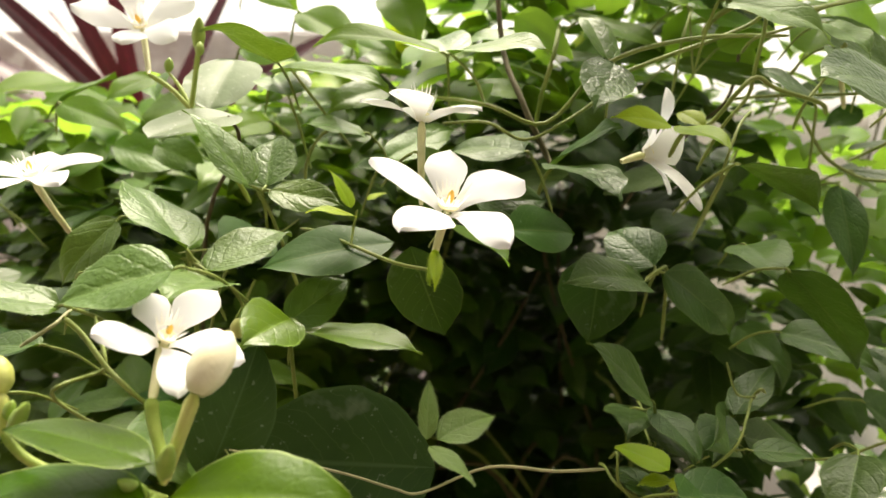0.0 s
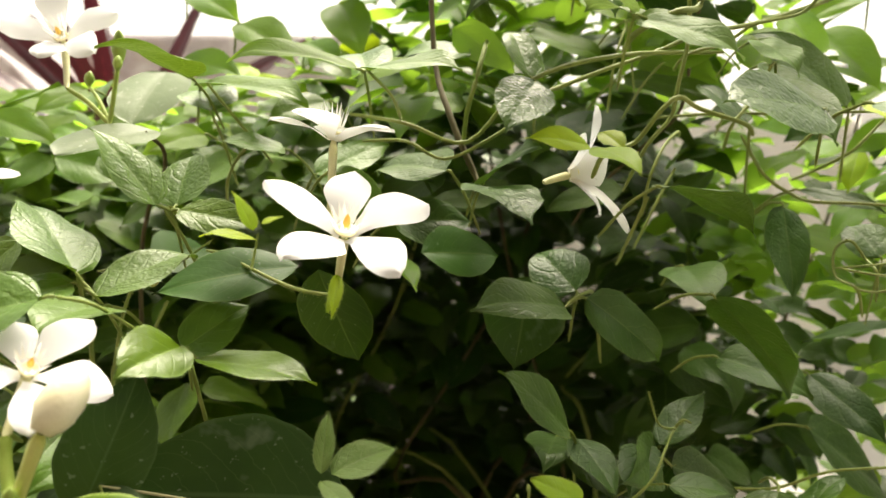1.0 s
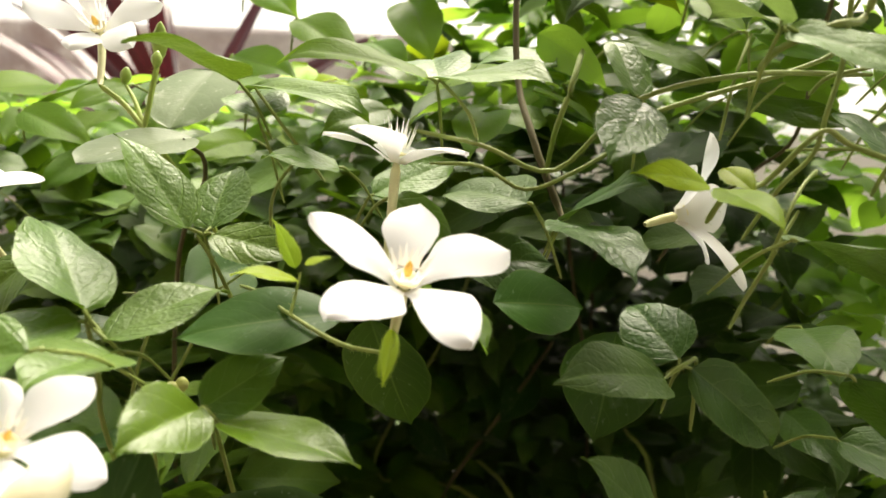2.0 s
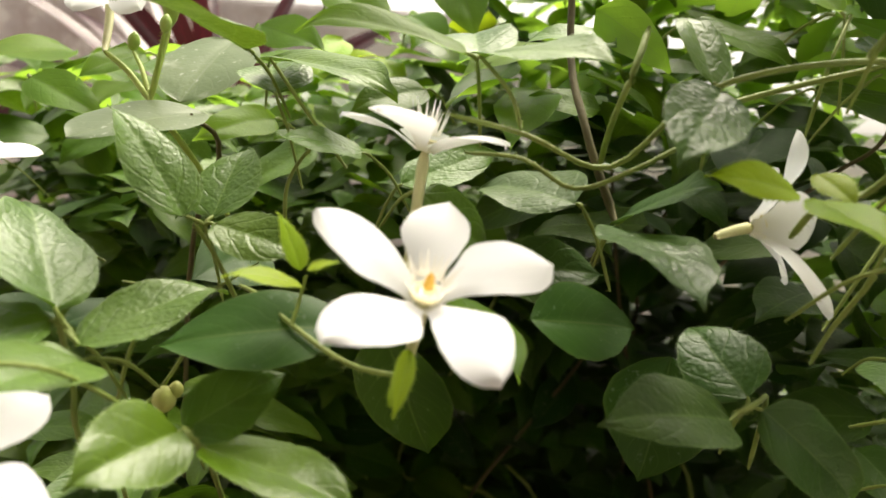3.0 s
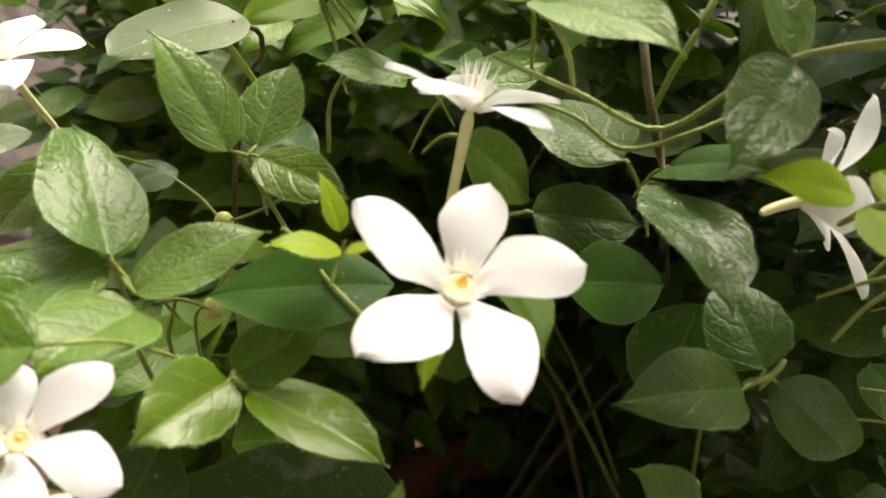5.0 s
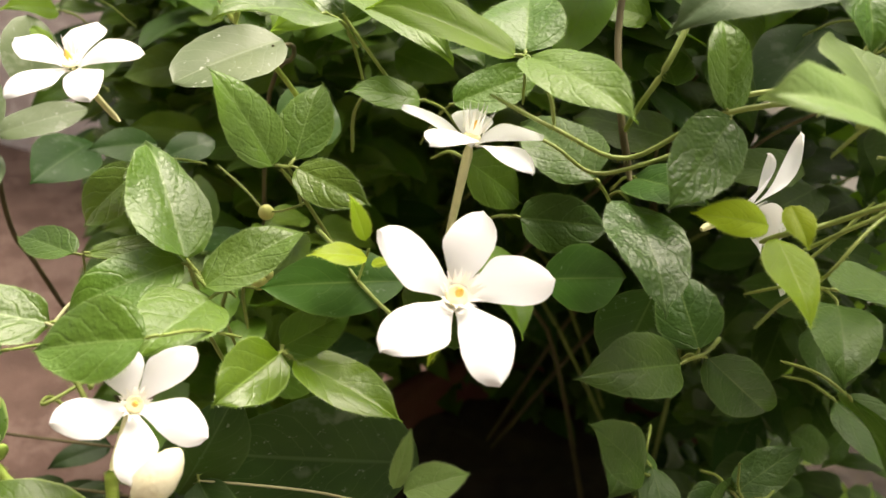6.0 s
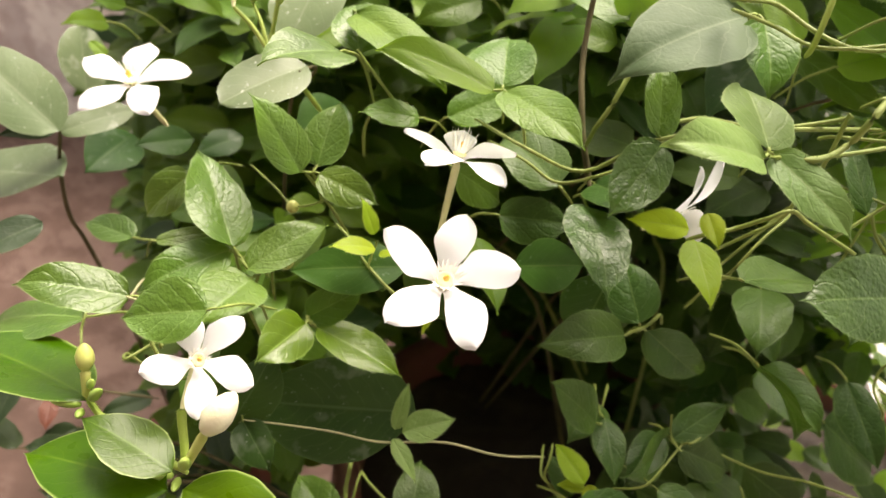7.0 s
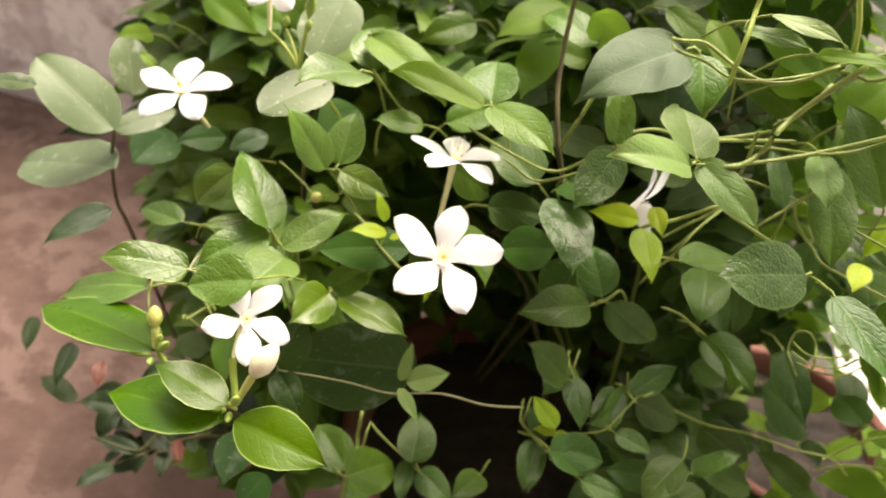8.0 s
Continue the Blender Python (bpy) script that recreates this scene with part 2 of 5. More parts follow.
def glide(points, n):
    """A smooth run of n places through the given ones."""
    p = [Vector(q) for q in points]
    p = [2 * p[0] - p[1], *p, 2 * p[-1] - p[-2]]
    out = []
    spans = len(p) - 3
    for k in range(n):
        s = k / (n - 1) * spans
        i = min(int(s), spans - 1)
        f = s - i
        a, b, c, d = p[i:i + 4]
        out.append(0.5 * (2 * b + (c - a) * f + (2 * a - 5 * b + 4 * c - d) * f * f + (3 * b - a - 3 * c + d) * f ** 3))
    return out


def tube_data(points, r0, r1, sides=7, n=None, bumps=0.0):
    n = n or max(4, 5 * (len(points) - 1) + 1)
    run = glide(points, n)
    verts, faces, uvs = [], [], []
    up = Vector((0.31, 0.17, 0.93))
    for k, q in enumerate(run):
        ahead = (run[min(k + 1, n - 1)] - run[max(k - 1, 0)]).normalized()
        a = ahead.cross(up).normalized()
        b = ahead.cross(a)
        r = r0 + (r1 - r0) * k / (n - 1)
        r *= (1 + bumps * math.sin(k * 2.7)) * (0.55 if k in (0, n - 1) else 1.0)
        for s in range(sides):
            w = s / sides * 2 * math.pi
            verts.append(q + a * (math.cos(w) * r) + b * (math.sin(w) * r))
            uvs.append((k / (n - 1), s / sides))
    for k in range(n - 1):
        for s in range(sides):
            t = (s + 1) % sides
            faces.append((k * sides + s, k * sides + t, (k + 1) * sides + t, (k + 1) * sides + s))
    faces.append(tuple(range(sides)))
    faces.append(tuple((n - 1) * sides + s for s in reversed(range(sides))))
    return verts, faces, uvs


def hairs(verts, faces, uvs, run, r, seed):
    """Short fine hairs standing out all along a green stalk."""
    rng = random.Random(seed)
    for k, q in enumerate(run):
        ahead = (run[min(k + 1, len(run) - 1)] - run[max(k - 1, 0)]).normalized()
        out = ahead.cross(Vector((rng.uniform(-1, 1), rng.uniform(-1, 1), rng.uniform(-1, 1)))).normalized()
        foot = q + out * r * 0.8
        n0 = len(verts)
        verts += [foot - ahead * 0.00008, foot + ahead * 0.00008, foot + out * rng.uniform(0.0004, 0.0012) + ahead * rng.uniform(-0.0003, 0.0003)]
        uvs += [(k / len(run), 0.5)] * 3
        faces.append((n0, n0 + 1, n0 + 2))


def stem(parent, name, points, r0, r1, material, label="", bumps=0.0):
    if material in (STALK, THREAD):
        r0, r1 = r0 * 0.78, r1 * 0.78
    verts, faces, uvs = tube_data(points, r0, r1, 7, None, bumps)
    if material in (STALK, FRESHSTALK):
        hairs(verts, faces, uvs, glide(points, max(8, int(sum((Vector(a) - Vector(b)).length for a, b in zip(points, points[1:])) * 4500))), (r0 + r1) / 2, len(verts))
    return put(name, mesh_of(name, verts, faces, material, uvs), parent, None, label)


# shape of the blade: how the width swells (a) and closes (b), arch, fold, waviness
BLADES = {
    "v": (0.47, 0.72, 0.07, 0.26, 0.030),
    "w": (0.60, 0.95, 0.07, 0.26, 0.022),
    "s": (0.80, 1.02, 0.06, 0.20, 0.014),
    "p": (0.52, 0.60, 0.05, 0.12, 0.014),
    "b": (0.46, 0.60, 0.06, 0.10, 0.020),
    "r": (0.40, 0.80, 0.10, 0.20, 0.005),
}


# height of the puckers between the veins, in metres
PUCKER = {"v": 0.00016, "w": 0.00014, "s": 0.00006, "p": 0.00012, "r": 0.0, "b": 0.0005}

# drawn-out tip: how much of the length it takes
CUSP = {"v": 0.10, "w": 0.06, "s": 0.03, "p": 0.0, "r": 0.0, "b": 0.12}


def blade(kind, length, width, rng, nu=22, half=6):
    """A leaf blade on the x axis from stalk to tip, upper face to +z."""
    a, b, arch, fold, wave = BLADES[kind]
    arch *= rng.uniform(0.4, 1.6)
    fold *= rng.uniform(0.5, 1.4)
    top = a / (a + b)
    peak = top ** a * (1 - top) ** b
    pucker = PUCKER[kind] * rng.uniform(0.6, 1.3)
    shift = Vector((rng.uniform(0, 9), rng.uniform(0, 9), rng.uniform(0, 9)))
    cusp, lop = CUSP[kind], rng.uniform(-0.10, 0.10) if kind in "vw" else 0.0
    droop = rng.uniform(0.2, 1.2) * cusp
    f1, f2, turn = rng.uniform(5, 9), rng.uniform(0, 6), rng.uniform(-0.10, 0.10)
    verts, uvs, faces = [], [], []
    row = 2 * half + 1
    for i in range(nu + 1):
        u = i / nu
        w = min(u / (1 - 0.6 * cusp), 1.0)
        grow = max(w ** a * (1 - w) ** b / peak, 0.02 if 0 < i < nu else 0.004, 1.1 * (1 - u) if cusp and u > 0.7 and u > 1 - cusp else 0.0)
        for j in range(row):
            v = (j - half) / half
            y = v * width / 2 * grow * (1 + lop * (1 if v > 0 else -1))
            y += 0.006 * width * math.sin(u * 31 + f2 + v) * abs(v) ** 3
            z = arch * length * 4 * u * (1 - u) * 0.5 + fold * abs(y) - 0.55 * fold * y * y / (width / 2)
            z += wave * length * math.sin(f1 * u + f2 + v * 1.3) * abs(v) ** 1.5
            z += turn * y * (u - 0.5) * 2 - droop * length * max(0.0, (u - 0.72) / 0.28) ** 2
            if pucker:
                z += pucker * (noise.noise(Vector((u * length, y, 0)) * 180 + shift) + 0.6 * noise.noise(Vector((u * length, y, 0)) * 400 + shift)) * min(1.0, 6 * u * (1 - u))
            if j == half:
                z -= 0.005 * width
            verts.append((u * length, y, z))
            uvs.append((u, (v + 1) / 2))
    for i in range(nu):
        for j in range(row - 1):
            k = i * row + j
            faces.append((k, k + row, k + row + 1, k + 1))
    return verts, faces, uvs


def set_on(base, tip, face):
    """The pose of a blade from base to tip whose upper side faces along face."""
    base, tip, z = Vector(base), Vector(tip), Vector(face)
    x = (tip - base).normalized()
    z = (z - x * z.dot(x)).normalized()
    y = z.cross(x)
    m = Matrix((x, y, z)).transposed().to_4x4()
    m.translation = base
    return m


FRONT = []


NODES = []


def leaf(parent, kind, base, tip, width, face, material, name="leaf", label=""):
    FRONT.append((Vector(base) + Vector(tip)) / 2)
    if kind in "vb" and parent is vine and material is not DIM and material is not RUST:
        NODES.append((Vector(base), (Vector(base) - Vector(tip)).normalized(), (Vector(base) - Vector(tip)).length))
    rng = random.Random(len(FRONT) * 13 + 5)
    length = (Vector(tip) - Vector(base)).length
    verts, faces, uvs = blade(kind, length, width, rng)
    if kind in "vwb":
        # a fringe of short hairs on the rim
        for row in range(1, 22):
            for j in (0, 12):
                for k in range(4):
                    q = Vector(verts[row * 13 + j]).lerp(Vector(verts[(row + 1) * 13 + j]), k / 4)
                    n0 = len(verts)
                    verts += [tuple(q - Vector((0.00008, 0, 0))), tuple(q + Vector((0.00008, 0, 0))), tuple(q + Vector((rng.uniform(0, 0.0005), (j - 6) / 6 * rng.uniform(0.0003, 0.0008), rng.uniform(-0.0003, 0.0003))))]
                    uvs += [(row / 22, j / 12)] * 3
                    faces.append((n0, n0 + 1, n0 + 2))
    me = mesh_of(name, verts, faces, material, uvs)
    return put(name, me, parent, set_on(base, tip, face), label)


def _order(data, material):
    verts, faces, uvs = data
    return verts, faces, material, uvs


def egg(points, radii, material, name, parent, label="", sides=12):
    """A turned body along points, with a radius at each: buds, fruits."""
    verts, faces, uvs = [], [], []
    run = [Vector(p) for p in points]
    axis = (run[-1] - run[0]).normalized()
    a = axis.orthogonal().normalized()
    b = axis.cross(a)
    for k, (q, r) in enumerate(zip(run, radii)):
        for s in range(sides):
            w = s / sides * 2 * math.pi + k * 0.22
            rr = r * (1 + 0.05 * math.cos(5 * w))
            verts.append(q + a * (math.cos(w) * rr) + b * (math.sin(w) * rr))
            uvs.append((k / len(run), s / sides))
    for k in range(len(run) - 1):
        for s in range(sides):
            t = (s + 1) % sides
            faces.append((k * sides + s, k * sides + t, (k + 1) * sides + t, (k + 1) * sides + s))
    faces.append(tuple(reversed(range(sides))))
    faces.append(tuple((len(run) - 1) * sides + s for s in range(sides)))
    return put(name, mesh_of(name, verts, faces, material, uvs), parent, None, label)


def bud(parent, base, neck, top, fat, colour=None, label="cream flower bud on a slim tube"):
    """A closed flower: slim tube to the neck, swollen twisted head above."""
    base, neck, top = Vector(base), Vector(neck), Vector(top)
    body = stem(parent, "flower_bud", (base, base.lerp(neck, 0.5), neck), 0.0011, 0.0015, PALEBUD, label)
    steps = (0.0, 0.12, 0.3, 0.5, 0.7, 0.86, 0.96, 1.0)
    swell = (0.45, 0.72, 0.97, 1.0, 0.85, 0.58, 0.28, 0.08)
    egg([neck.lerp(top, s) for s in steps], [fat * w for w in swell], colour or CREAM, "bud_head", body)
    return body


def small_bud(parent, base, top, fat):
    base, top = Vector(base), Vector(top)
    steps = (0.0, 0.15, 0.4, 0.65, 0.85, 0.95, 1.0)
    swell = (0.35, 0.75, 1.0, 0.9, 0.6, 0.3, 0.08)
    egg([base.lerp(top, s) for s in steps], [fat * w for w in swell], BUDGREEN, "small_bud", parent, "", 9)


def petal_data(size, wide, rng, nu=18, half=4):
    """A petal with a narrow claw, one margin a smooth bow and the other with a shoulder, as in a pinwheel, on the x axis."""
    verts, uvs, faces = [], [], []
    row = 2 * half + 1
    cup, twist, f = rng.uniform(0.24, 0.36), rng.uniform(-0.05, 0.16), rng.uniform(0, 6)
    peak = rng.uniform(0.46, 0.58)
    for i in range(nu + 1):
        u = i / nu
        bow = float(np.interp(u, (0, 0.12, 0.25, 0.4, 0.6, 0.75, 0.86, 0.94, 0.98, 1), (0.26, 0.32, 0.52, 0.80, 1.0, 0.96, 0.78, 0.48, 0.24, 0.0)))
        shoulder = float(np.interp(u, (0, 0.12, 0.25, peak - 0.08, peak, 0.72, 0.86, 0.94, 0.98, 1), (0.26, 0.34, 0.60, 0.98, 1.06, 0.88, 0.62, 0.38, 0.18, 0.0)))
        for j in range(row):
            v = (j - half) / half
            y = v * wide / 2 * (shoulder if v > 0 else bow) + 0.045 * size * math.sin(u * math.pi)
            z = cup * size * (u * (1 - u)) * 1.6 - 0.10 * abs(v) ** 2 * wide * u + twist * y * u
            z += 0.016 * size * math.sin(7 * u + f + 2 * v) * abs(v)
            verts.append((u * size, y, z))
            uvs.append((u, (v + 1) / 2))
    for i in range(nu):
        for j in range(row - 1):
            k = i * row + j
            faces.append((k, k + row, k + row + 1, k + 1))
    return verts, faces, uvs


def flower(parent, centre, face, tips, tube_foot, label="open white five-petalled flower with a fringed throat", seed=1, fringe=0.26):
    """An open flower: slim tube, five petals from a shallow funnel, a fringe round the throat and an orange anther cone."""
    rng = random.Random(seed)
    centre, face = Vector(centre), Vector(face).normalized()
    foot = Vector(tube_foot)
    throat = centre - face * 0.0034
    bend = throat.lerp(foot, 0.45) - face * 0.001
    body = stem(parent, "flower", (foot, bend, throat), 0.0009, 0.0013, TUBE, label)
    size = sum((Vector(t) - centre).length for t in tips) / 5
    first = Vector(tips[0]) - centre
    first = (first - face * first.dot(face)).normalized()
    for tip in tips:
        tip = Vector(tip)
        out = tip - centre
        out = (out - face * out.dot(face)).normalized()
        base = throat + out * 0.0012
        long = (tip - base).length
        me = mesh_of("petal", *_order(petal_data(long, size * rng.uniform(0.52, 0.58), rng), PETAL))
        put("petal", me, body, set_on(base, tip, face))
    # throat: a shallow yellowish cup that the petals leave from
    across = first.cross(face)
    cup, sides = [], 14
    for r, h in ((0.0, -0.02), (0.05, -0.01), (0.09, 0.01), (0.115, 0.035), (0.125, 0.015)):
        for k in range(sides):
            w = k / sides * math.tau
            cup.append(centre - face * 0.0016 + (first * math.cos(w) + across * math.sin(w)) * (size * max(r, 0.004)) + face * (size * h))
    faces = [(k * sides + a, k * sides + (a + 1) % sides, (k + 1) * sides + (a + 1) % sides, (k + 1) * sides + a) for k in range(4) for a in range(sides)]
    put("throat", mesh_of("throat", cup, faces, THROAT), body, None, "pale yellow throat")
    # fringe: narrow strips standing round the throat
    verts, faces, uvs = [], [], []
    for k in range(20):
        w = k / 20 * math.tau + rng.uniform(-0.1, 0.1)
        out = Matrix.Rotation(w, 3, face) @ first
        across = face.cross(out)
        high = size * rng.uniform(0.55, 1.0) * fringe
        r = size * rng.uniform(0.10, 0.15)
        n0 = len(verts)
        for s in range(4):
            q = centre + out * (r + 0.10 * size * s / 3) + face * (high * s / 3)
            half = size * 0.030 * (1 - s / 3.2)
            verts += [q - across * half, q + across * half]
            uvs += [(0.5 + s / 8, 0.4), (0.5 + s / 8, 0.6)]
        for s in range(3):
            faces.append((n0 + 2 * s, n0 + 2 * s + 1, n0 + 2 * s + 3, n0 + 2 * s + 2))
    put("fringe", mesh_of("fringe", verts, faces, CORONA, uvs), body)
    egg([centre + face * (size * h) for h in (0.0, 0.04, 0.09, 0.13, 0.16)], [size * r for r in (0.034, 0.044, 0.038, 0.024, 0.006)], ANTHER, "anther_cone", body, "orange anther cone", 8)
    return body


# ---- the yard: floor, walls and two unseen light blockers ----
FLOOR = 0.20
BACK = 0.98


def slab(name, low, high, material, label, kind="structure", category="wall"):
    bm = bmesh.new()
    bmesh.ops.create_cube(bm, size=1.0)
    size = Vector(high) - Vector(low)
    mid = (Vector(high) + Vector(low)) / 2
    bmesh.ops.transform(bm, matrix=Matrix.Translation(mid) @ Matrix.Diagonal((*size, 1)), verts=bm.verts)
    bmesh.ops.bevel(bm, geom=bm.edges[:], offset=0.006, segments=2, affect="EDGES")
    ob = part(name, bm, material, None)
    return tagged(ob, label, category, "", kind)


slab("floor", (-2.5, -3.2, FLOOR - 0.15), (2.5, BACK, FLOOR), CEMENT, "worn reddish cement yard floor with stains", category="floor")
slab("wall_north", (-2.5, BACK + 0.003, FLOOR - 0.15), (0.02, BACK + 0.13, 0.90), LIME, "stained limewashed parapet behind the plants")
slab("wall_north_low", (0.023, BACK + 0.003, FLOOR - 0.15), (2.5, BACK + 0.13, 0.80), WHITEWASH, "lower whitewashed stretch of the parapet behind the vine")
slab("plinth", (0.41, -0.55, FLOOR + 0.002), (0.557, BACK, 0.36), WHITEWASH, "whitewashed plinth along the side wall", category="plinth")
slab("wall_east", (0.56, -0.55, FLOOR + 0.002), (0.68, BACK, 0.82), WHITEWASH, "white limewashed side wall beside the vine")
# wall and slab out of view, added to keep southern sky light off the plants
slab("wall_south", (-2.5, -1.75, FLOOR + 0.002), (2.5, -1.60, 3.0), BLOCKER, "unseen wall added behind the camera to block low sky light")
slab("porch_roof", (-2.5, -1.597, 2.05), (2.5, -0.30, 2.17), BLOCKER, "unseen overhead slab added to block sky light from the camera's side", category="roof")
bm = bmesh.new()
bmesh.ops.create_grid(bm, x_segments=8, y_segments=8, size=400.0)
bmesh.ops.translate(bm, vec=(0, 0, FLOOR - 0.2), verts=bm.verts)
tagged(part("ground", bm, EARTH, None), "bare pale earth outside the yard", "ground", "", "structure")


# ---- pots ----
def pot(label, x, y, high, r, group="clay pots"):
    """A thrown clay pot: turned wall with a thick rim, soil inside."""
    body = thing("plant_pot", label, "pot", group)
    body.location = (x, y, FLOOR)
    outline = ((0.0, 0.0), (0.66, 0.0), (0.68, 0.02), (0.90, 0.84), (0.91, 0.85), (1.0, 0.86), (1.02, 0.88), (1.02, 0.985), (1.0, 1.0), (0.93, 1.0), (0.91, 0.985), (0.88, 0.85), (0.66, 0.06), (0.0, 0.06))
    sides = 40
    verts, faces = [], []
    for rr, zz in outline:
        for s in range(sides):
            w = s / sides * math.tau
            verts.append((rr * r * math.cos(w), rr * r * math.sin(w), zz * high))
    for k in range(len(outline) - 1):
        for s in range(sides):
            t = (s + 1) % sides
            faces.append((k * sides + s, k * sides + t, (k + 1) * sides + t, (k + 1) * sides + s))
    wall = new("pot_wall", mesh_of("pot_wall", verts, faces, CLAY))
    wall.parent = body
    bm = bmesh.new()
    bmesh.ops.create_grid(bm, x_segments=24, y_segments=24, size=1.0)
    for v in bm.verts:
        q = v.co.copy()
        d = max(abs(q.x), abs(q.y))
        n = q.length or 1
        v.co = Vector((q.x / n * d * r * 0.885, q.y / n * d * r * 0.885, high * 0.88 + 0.008 * noise.noise(q * 4) + 0.004 * noise.noise(q * 15)))
    for f in bm.faces:
        f.smooth = True
    soil = part("soil", bm, SOIL, body, "dark damp potting soil")
    return body


pot("reddish fired clay flower pot under the climbing plant", 0.08, 0.36, 0.26, 0.15)
pot("dark reddish clay pot standing behind the vine", 0.300, 0.50, 0.22, 0.10)
pot("reddish clay pot holding the crimson strap-leaved plant", -0.30, 0.74, 0.26, 0.12)

# ---- the plants ----
vine = thing("climbing_vine", "dense green climbing vine with three-part leaves over a clay pot", "vine")
vine.location = (0.08, 0.36, FLOOR + 0.23)
shrub = thing("flowering_shrub", "glossy-leaved shrub with white pinwheel flowers among the vine", "shrub")
shrub.location = (0.0, 0.33, FLOOR + 0.23)
pale_plant = thing("pale_shrub", "grey-green shrub with pale broad leaves spattered white", "shrub")
pale_plant.location = (-0.16, 0.36, FLOOR)
bpy.context.view_layer.update()
stem(pale_plant, "stem", ((-0.16, 0.36, FLOOR), (-0.215, 0.34, 0.46), (-0.1957, 0.2770, 0.6115), (-0.1885, 0.2580, 0.6480), (-0.1840, 0.2520, 0.6780), (-0.178, 0.249, 0.700)), 0.0013, 0.0008, TWIG)
stem(pale_plant, "stem", ((-0.068, 0.235, 0.7595), (-0.073, 0.262, 0.748), (-0.100, 0.30, 0.70), (-0.12, 0.34, 0.50), (-0.16, 0.36, FLOOR)), 0.0006, 0.0012, TWIG)
# leaves of the front, each at its own place
leaf(vine, "v", (-0.0546, 0.2073, 0.7388), (-0.0728, 0.2095, 0.7612), 0.0157, (0.71, -0.36, 0.61), MILD)
leaf(vine, "v", (-0.0518, 0.2142, 0.7383), (-0.0531, 0.2332, 0.7543), 0.0158, (-0.17, -0.64, 0.75), MILD)
leaf(vine, "v", (-0.0502, 0.2119, 0.7374), (-0.0287, 0.2097, 0.7332), 0.0126, (0.09, -0.63, 0.77), MILD)
leaf(vine, "v", (-0.0636, 0.1793, 0.7248), (-0.0873, 0.2034, 0.7410), 0.0193, (0.47, -0.13, 0.87), MILD)
leaf(vine, "v", (-0.0586, 0.1781, 0.7189), (-0.0418, 0.2010, 0.7278), 0.0134, (0.08, -0.42, 0.9), MILD)
leaf(vine, "v", (-0.0374, 0.1747, 0.7082), (-0.0441, 0.1548, 0.7071), 0.0150, (0.58, -0.24, 0.78), GLOSSY)
leaf(vine, "v", (-0.0349, 0.1783, 0.7040), (-0.0049, 0.1723, 0.7004), 0.0143, (0.09, -0.13, 0.99), GLOSSY)
leaf(vine, "v", (-0.0388, 0.1788, 0.7063), (-0.0244, 0.1888, 0.7160), 0.0117, (0.21, -0.81, 0.54), LEAFLET)
leaf(vine, "v", (-0.0654, 0.1812, 0.7222), (-0.0847, 0.1610, 0.7151), 0.0152, (0.13, -0.44, 0.89), MILD)
leaf(vine, "v", (-0.0562, 0.1770, 0.7172), (-0.0602, 0.1535, 0.7177), 0.0196, (0.2, -0.01, 0.98), MILD)
leaf(vine, "v", (-0.0567, 0.1523, 0.7243), (-0.0798, 0.1462, 0.7179), 0.0182, (-0.08, -0.56, 0.83), MILD)
leaf(vine, "v", (-0.0842, 0.1572, 0.7152), (-0.1117, 0.1454, 0.7208), 0.0162, (0.27, -0.19, 0.94), MILD)
leaf(vine, "v", (-0.1075, 0.1648, 0.6920), (-0.1547, 0.1715, 0.6651), 0.0257, (-0.49, 0.05, 0.87), MILD)
leaf(vine, "v", (-0.0911, 0.2034, 0.7296), (-0.1053, 0.1959, 0.7123), 0.0136, (-0.1, -0.88, 0.46), MILD)
leaf(vine, "v", (-0.1176, 0.2066, 0.6926), (-0.1412, 0.2107, 0.6906), 0.0120, (-0.14, -0.31, 0.94), MILD)
leaf(vine, "v", (-0.0894, 0.1787, 0.7190), (-0.0746, 0.1886, 0.7213), 0.0058, (0.09, -0.35, 0.93), MILD)
leaf(vine, "v", (-0.0498, 0.2235, 0.7749), (-0.0613, 0.1911, 0.7807), 0.0212, (0.18, 0.11, 0.98), MILD)
leaf(vine, "v", (-0.0513, 0.2454, 0.7666), (-0.0621, 0.2685, 0.7761), 0.0191, (-0.01, -0.38, 0.92), MILD)
leaf(vine, "v", (-0.0247, 0.2342, 0.7543), (-0.0424, 0.2236, 0.7569), 0.0101, (0.35, -0.38, 0.85), LEAFLET)
leaf(vine, "v", (0.0012, 0.2222, 0.7771), (-0.0026, 0.2443, 0.7849), 0.0203, (-0.12, -0.35, 0.93), LEAFLET)
leaf(vine, "v", (0.0024, 0.2201, 0.7767), (0.0287, 0.1991, 0.7758), 0.0172, (-0.18, -0.27, 0.94), LEAFLET)
leaf(vine, "v", (-0.0003, 0.2178, 0.7770), (-0.0378, 0.2193, 0.7825), 0.0140, (0.12, -0.41, 0.91), BACKLIT)
leaf(vine, "v", (0.0484, 0.2188, 0.7750), (0.0436, 0.2356, 0.7916), 0.0130, (0.36, -0.6, 0.71), LEAFLET)
leaf(vine, "b", (0.0498, 0.2180, 0.7739), (0.0401, 0.1945, 0.7604), 0.0157, (0.23, -0.55, 0.8), PUCKERED)
leaf(vine, "b", (0.0349, 0.2250, 0.7440), (0.0468, 0.1893, 0.7388), 0.0200, (0.16, -0.45, 0.88), PUCKERED)
leaf(vine, "v", (0.0366, 0.2404, 0.7439), (0.0495, 0.2095, 0.7569), 0.0156, (-0.69, 0.02, 0.73), SHADED)
